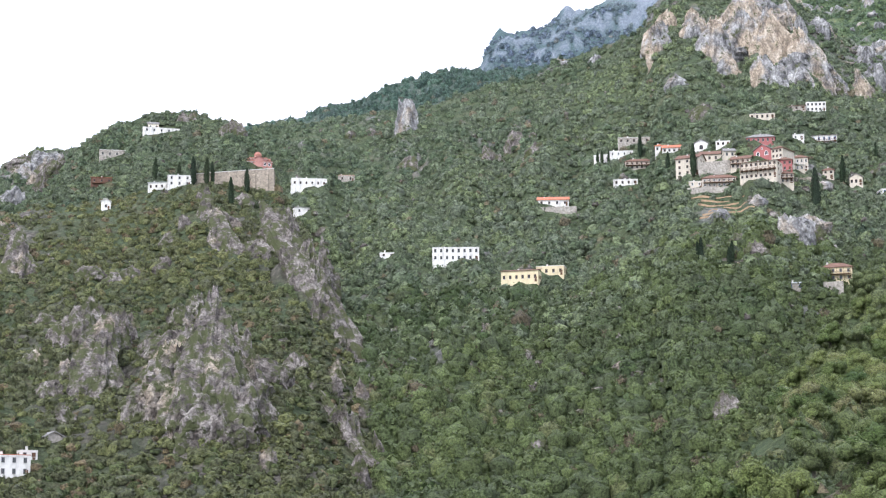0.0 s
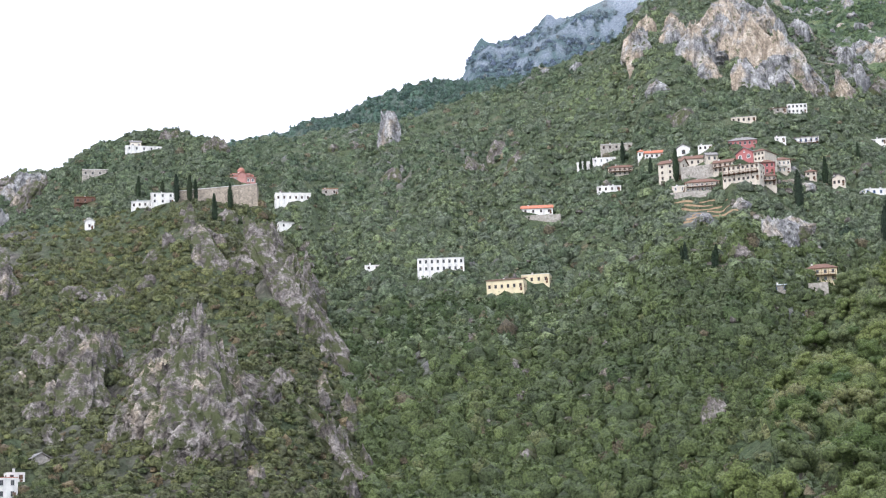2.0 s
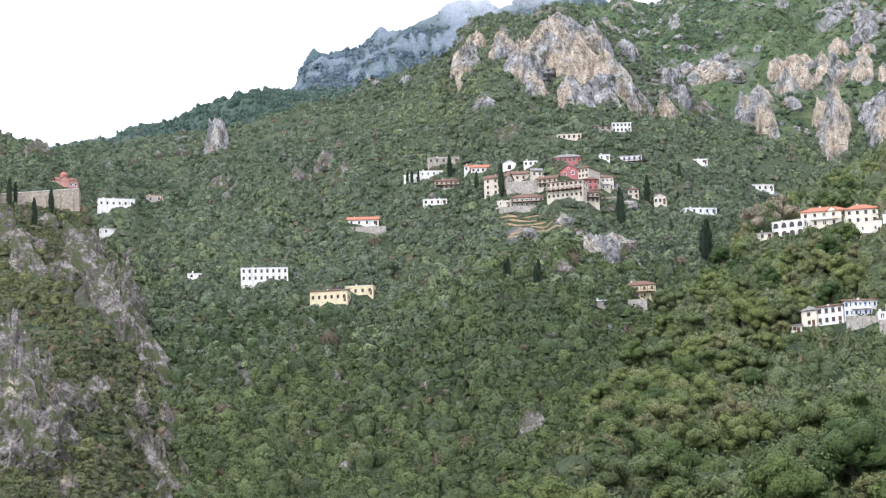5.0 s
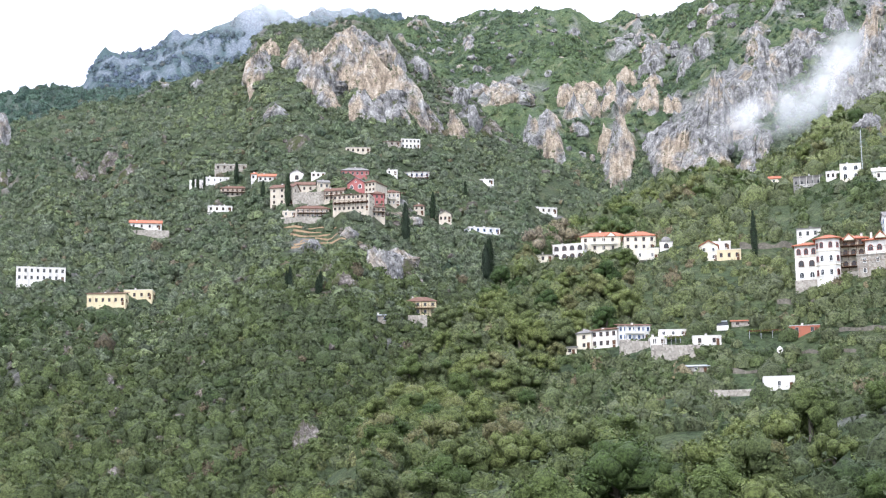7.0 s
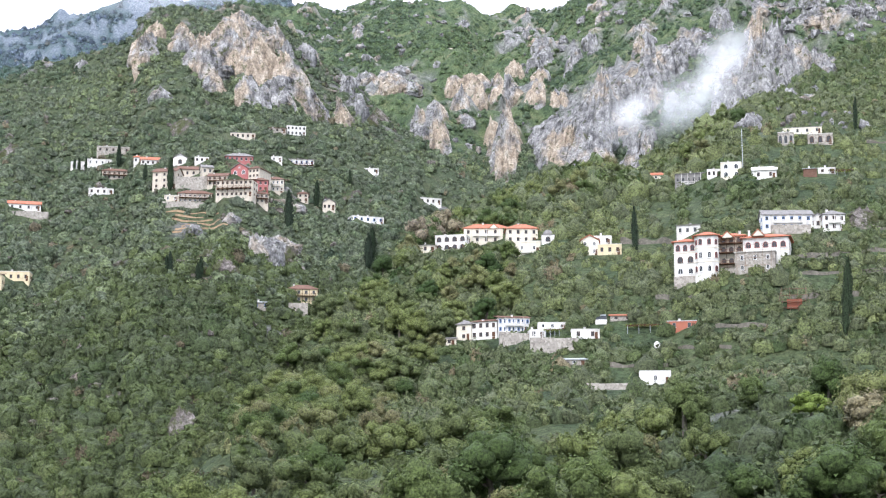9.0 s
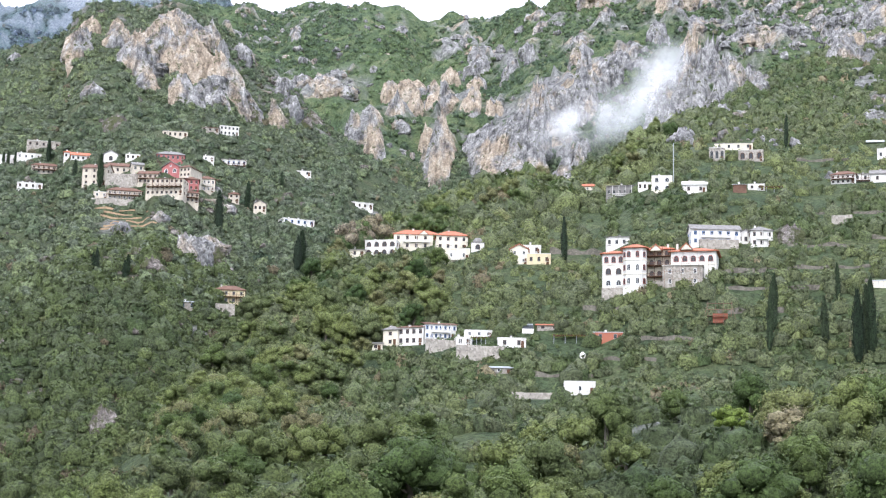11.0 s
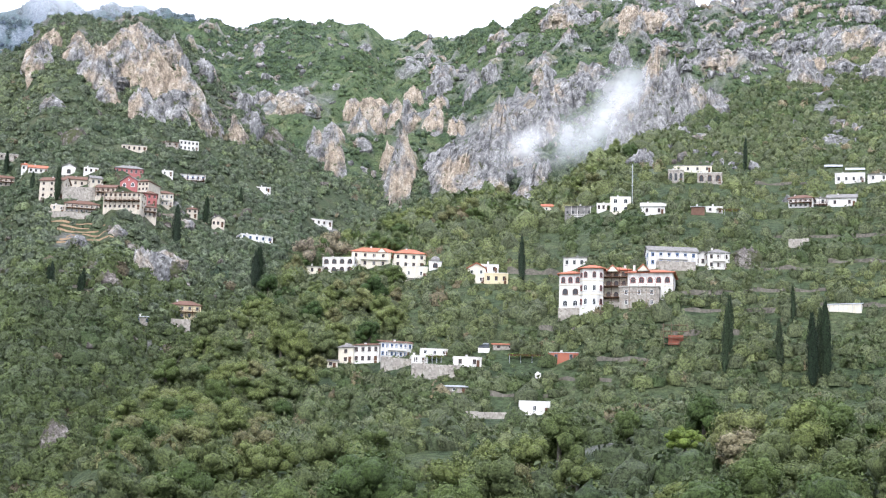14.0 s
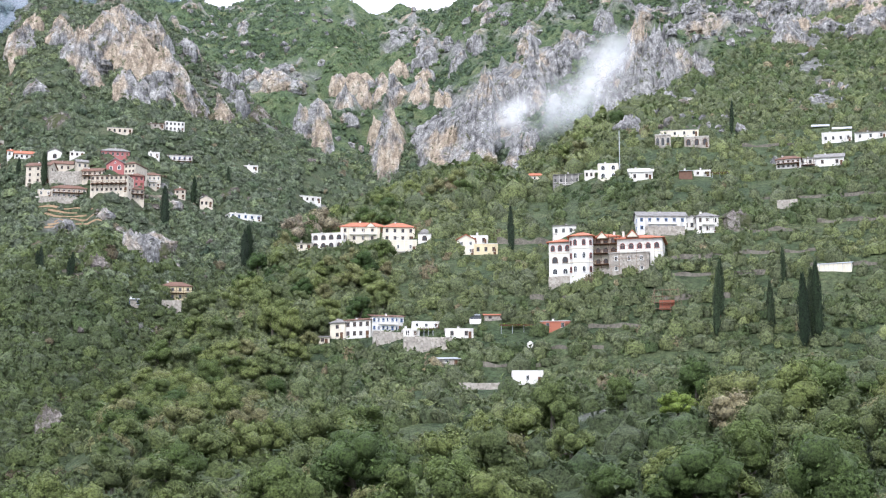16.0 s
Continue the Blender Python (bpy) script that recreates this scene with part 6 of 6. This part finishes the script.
def plant(name, label, category, hills, near, far, count, size, protos, mat, bare=0.5, low=0.75, tone_mid=0.5, patch=60, seed=1, dry=0.018):
    """Scrub over hills, between two distances, thickest on open slopes."""
    rng = np.random.default_rng(seed)
    w = area * np.isin(GH, hills) * (GR >= near) * (GR < far) * (GB < bare)
    w = w * (GR / 800) ** 1.4
    thin = vnoise(gx / 22, gy / 22, 91)
    w = w * np.where(thin < 0.18, 0.5, 1.0)
    if name == "slope_trees":
        # rows of olives on terraces, one above the other
        row = (GZ / 6.5 + 0.5 * fbm(gx / 80, gy / 80, 3, 95)) % 1.0
        w = w * np.where((GA > 15.5) & (GR > 470) & (GR < 800) & (row > 0.55), 0.2, 1.0)
    if name == "crest_trees":
        w = w * (GR > 0.87 * np.interp(GA, *np.array(NEAR).T[:2])) * (GA > 8.5) * (GA < 21)
    if name == "far_woods":
        w = w * np.clip(fbm(gx / 130, gy / 130, 4, 93) * 3 + 0.6, 0.25, 1)
    cells = rng.choice(w.size, int(count), p=(w / w.sum()).ravel())
    ci, cj = np.unravel_index(cells, w.shape)
    az = AZ[ci] + rng.uniform(-0.5, 0.5, len(ci)) * step_a[ci, 0]
    r = RR[cj] * (1 + rng.uniform(-0.5, 0.5, len(cj)) * 0.008)
    z = ground_at(az, r)
    s = size * np.exp(np.clip(rng.normal(0.0, 0.42, len(az)), -0.85, 0.6))
    sz = np.stack([s, s, s * rng.uniform(low, low + 0.5, len(s))], -1)
    ok = clear_of(az, r, np.degrees(np.arctan2(z + sz[:, 2] * 0.9 - EYE_Z, r)))
    az, r, z, sz = az[ok], r[ok], z[ok], sz[ok]
    x, y = r * np.sin(np.radians(az)), r * np.cos(np.radians(az))
    t = np.clip(tone_mid + 0.42 * fbm(x / patch, y / patch, 4, 71) + 0.3 * fbm(x / 260, y / 260, 3, 75) + rng.normal(0, 0.12, len(x)), 0, 0.9)
    t = np.where(rng.random(len(x)) < dry, 1.0, t)
    ob = scatter(name, protos, np.stack([x, y, z - 0.2 * sz[:, 2]], -1), sz, t, mat)
    return tagged(ob, label, category, kind="stuff")


# the paled maquis leaves carry this hilltop's haze in their colour
plant("knob_scrub", "grey-green scrub on the hazy hilltop behind the spur", "scrub", [1, 2], 380, 1500, 2900, 2.4, BUSH, SHRUB, 0.7, 0.7, 0.5, 45, 17, 0.04)
plant("spur_scrub", "dense green and brownish maquis scrub on a rocky spur", "scrub", [0], 380, 1500, 7400, 2.2, BUSH, SPUR_LEAVES, 1.1, 0.65, 0.45, 45, 1, 0.05)
plant("hillside_scrub", "dense green maquis and low oak on the hillside", "scrub", [3], 640, 1500, 12500, 2.6, BUSH, SHRUB, 1.1, 0.75, 0.42, 90, 2)
plant("valley_woods", "dark green oak wood and maquis low in the valley", "woods", [3], 400, 700, 3300, 3.1, FULL, VALLEY_WOOD, 1.1, 0.8, 0.45, 60, 12)
# the next three wear leaf colours with haze mixed in
plant("far_woods", "green woods on far mountain slopes, leaf colour tinted for haze", "woods", [5], 800, 5000, 13500, 2.6, SPARSE, FAR_SHRUB, 0.5, 0.75, 0.45, 250, 3)
plant("ridge_woods", "green woods on a far ridge, leaf colour blued for haze", "woods", [6], 1300, 5000, 1800, 4.2, BUSH, RIDGE_WOOD, 0.5, 0.9, 0.3, 300, 9)
plant("summit_firs", "dark fir woods under a far summit, needles blued for haze", "woods", [7], 1300, 5000, 2600, 5.0, BUSH, HAZED_FIR, 0.4, 0.9, 0.4, 300, 8)
plant("slope_trees", "olive and oak trees on the terraced near slope", "trees", [4], 425, 1400, 7400, 2.6, FULL, OLIVE, 0.62, 0.85, 0.42, 55, 4)
plant("upper_slope_trees", "dense grey-green trees on the upper slope below the crags", "trees", [4], 780, 1400, 2300, 3.0, SPARSE, OLIVE, 0.75, 0.9, 0.35, 90, 14)
plant("crest_trees", "tall dense green trees along the brow of the slope", "trees", [4], 600, 900, 700, 4.6, FULL, OLIVE, 0.9, 0.95, 0.45, 40, 15)
plant("gorge_foot_woods", "dark green wood at the foot of the gorge", "woods", [5], 800, 1260, 1900, 3.3, BUSH, SHRUB, 0.7, 0.85, 0.4, 60, 16)
plant("shore_scrub", "low green scrub between oaks on the lowest slope", "scrub", [4, 3, 0], 205, 450, 1100, 3.4, FULL, VALLEY_WOOD, 0.9, 0.8, 0.5, 50, 5)


# ---- oaks above the shore ----
def oak_meshes(seed):
    """Trunk with limbs, and a crown of many leaf sprays on uneven lobes; about 1 high and 1 wide."""
    rng = np.random.default_rng(seed)
    lobes = 19
    c = rng.normal(size=(lobes, 3))
    c /= np.linalg.norm(c, axis=1)[:, None]
    c *= rng.uniform(0.16, 0.36, lobes)[:, None]
    c[:, 2] = np.abs(c[:, 2]) * 1.15 + rng.uniform(0.10, 0.46, lobes)
    size = rng.uniform(0.12, 0.21, lobes)
    vs, fs, ns, at = [], [], [], 0
    for k in range(lobes):
        v, f, soft = lump(rng, True, 0.6)
        vs.append(v * size[k] * 0.80 + c[k]), fs.append(f + at), ns.append(soft)
        at += len(v)
    v, f, soft = sprays(rng, c, size, 2000, 0.035, 0.35)
    v, f, soft = np.concatenate([*vs, v]), np.concatenate([*fs, f + at]), np.concatenate([*ns, soft])
    crown = mesh_from("crown", v, f, OAK, True, soft)
    bm = bmesh.new()
    stem = (Vector((0, 0, -0.12)), Vector((0.01, 0, 0.28)))
    for a, e, r0, r1 in [(*stem, 0.045, 0.03)] + [(stem[1], Vector(c[k]), 0.022, 0.007) for k in range(5)]:
        m = Matrix.Translation((a + e) / 2) @ (e - a).to_track_quat("Z", "Y").to_matrix().to_4x4()
        bmesh.ops.create_cone(bm, cap_ends=True, segments=7, radius1=r0, radius2=r1, depth=(e - a).length, matrix=m)
    trunk = bpy.data.meshes.new("trunk")
    bm.to_mesh(trunk)
    bm.free()
    trunk.materials.append(BARK)
    return trunk, crown


OAKS = [oak_meshes(k) for k in range(7)]
rng = np.random.default_rng(99)
taken = []
for k in range(9000):
    az, r = rng.uniform(-9, 31.5), rng.uniform(235, 500)
    flank = k % 2 == 0
    brow = k % 6 == 1
    if flank:
        az = rng.uniform(3.5, 12.5)
        r = rng.uniform(0.74, 0.99) * float(np.interp(az, *np.array(NEAR).T[:2]))
    if brow:
        az = rng.uniform(9, 20)
        r = rng.uniform(0.90, 1.0) * float(np.interp(az, *np.array(NEAR).T[:2]))
        flank = True
    z = float(ground_at(az, r))
    i, j = np.searchsorted(AZ, az) - 1, np.searchsorted(RR, r) - 1
    edge = 415 if GH[i, j] == 4 else 470
    if (r > edge + 20 * math.sin(az * 1.7) and not flank) or z < 3:
        continue
    x, y = r * math.sin(radians(az)), r * math.cos(radians(az))
    wide = rng.uniform(7.0, 12.5) if flank else rng.uniform(9.0, 15.0 if az < 9 else 19.0)
    tall = wide * rng.uniform(0.75, 1.0)
    if any((x - a) ** 2 + (y - c) ** 2 < (0.29 * (wide + e)) ** 2 for a, c, e in taken):
        continue
    if not clear_of(np.array([az]), np.array([r]), np.degrees(np.arctan2(np.array([z + tall - EYE_Z]), r)))[0]:
        continue
    taken.append((x, y, wide))
    if len(taken) > 298:
        break
    root = new("oak_tree")
    root.matrix_basis = Matrix.Translation((x, y, z)) @ pose(0, 0, 0, 0, 0, rng.uniform(0, 360)) @ Matrix.Diagonal((wide, wide, tall, 1))
    trunk, crown = OAKS[int(rng.integers(0, len(OAKS)))]
    again("trunk", trunk, root)
    again("crown", crown, root)
    tagged(root, "rounded evergreen oak with dense olive-green crown", "tree", "oaks above the shore")


# ---- trees that stand out by their colour ----
for az, el, wide, tall, mat, label in ((9.45, 10.95, 17, 15, BARE_TWIGS, "large leafless grey-brown tree above the wood"), (10.15, 11.1, 18, 16, BARE_TWIGS, "broad leafless grey-brown tree behind white arches"), (8.9, 10.6, 8, 6, RUSSET, "russet bush on the edge of the wood"),
                                       (5.36, 7.75, 7, 5, FRESH, "bright yellow-green bush on the slope"), (23.6, 4.7, 13, 10, BARE_TWIGS, "grey-brown half-bare oak above the shore"),
                                       (21.8, 5.4, 10, 7, FRESH, "light green oak above the shore"), (10.0, 4.6, 6, 5, RUSSET, "russet dry bush on the slope"), (12.0, 5.2, 5, 4, RUSSET, "russet dry bush on the slope")):
    r, p = site(az, el)
    root = new("broadleaf_tree")
    root.matrix_basis = Matrix.Translation(p) @ Matrix.Diagonal((wide, wide, tall, 1))
    trunk, crown = OAKS[int(wide) % len(OAKS)]
    again("trunk", trunk, root)
    own = crown.copy()
    own.materials.clear()
    own.materials.append(mat)
    again("crown", own, root)
    tagged(root, label, "tree")


# ---- small rocks that break through the scrub ----
rng = np.random.default_rng(31)
PEBBLES = []
for k in range(6):
    bm = bmesh.new()
    bmesh.ops.create_icosphere(bm, subdivisions=2, radius=1)
    v = np.array([w.co * (0.75 + 0.5 * noise.noise(w.co * 1.6 + Vector((k * 3.1, 0, 0))) + 0.35 * noise.noise(w.co * 4.0 + Vector((0, k * 2.3, 0)))) for w in bm.verts])
    PEBBLES.append((v, np.array([[w.index for w in t.verts] for t in bm.faces])))
    bm.free()


def loose_rocks(name, label, hills, near, count, size, mat, seed, from_az=-30):
    rng = np.random.default_rng(seed)
    patchy = np.clip(fbm(gx / 90, gy / 90, 4, 97) * 2.5 + 0.3, 0, 1)
    w = area * np.isin(GH, hills) * (GR > near) * (GR / 800) ** 1.4 * (0.05 + patchy) * (GA > from_az)
    cells = rng.choice(w.size, count, p=(w / w.sum()).ravel())
    i, j = np.unravel_index(cells, w.shape)
    az, r = AZ[i] + rng.uniform(-0.5, 0.5, count) * step_a[i, 0], RR[j]
    s = size * np.exp(np.clip(rng.normal(0, 0.45, count), -0.9, 0.8))
    z = ground_at(az, r)
    ok = clear_of(az, r, np.degrees(np.arctan2(z + s - EYE_Z, r)))
    az, r, z, s = az[ok], r[ok], z[ok], s[ok]
    sz = np.stack([s, s, s * rng.uniform(0.6, 1.2, len(s))], -1)
    ob = scatter(name, PEBBLES, np.stack([r * np.sin(np.radians(az)), r * np.cos(np.radians(az)), z + 0.15 * s], -1), sz, np.zeros(len(s)), mat)
    tagged(ob, label, "rocks", kind="stuff")


loose_rocks("gorge_rocks", "pale limestone boulders scattered over the gorge", [5], 900, 480, 3.4, ROCK, 41)
loose_rocks("scree_rocks", "pale grey limestone scree high on the mountain", [4, 5], 1030, 900, 3.0, ROCK, 44, 20.5)
loose_rocks("slope_rocks", "grey limestone scree on the upper slope", [4], 760, 330, 1.8, ROCK, 42)
loose_rocks("hillside_rocks", "dark boulders among the scrub", [0, 1, 3], 560, 460, 1.7, DARK_ROCK, 43)
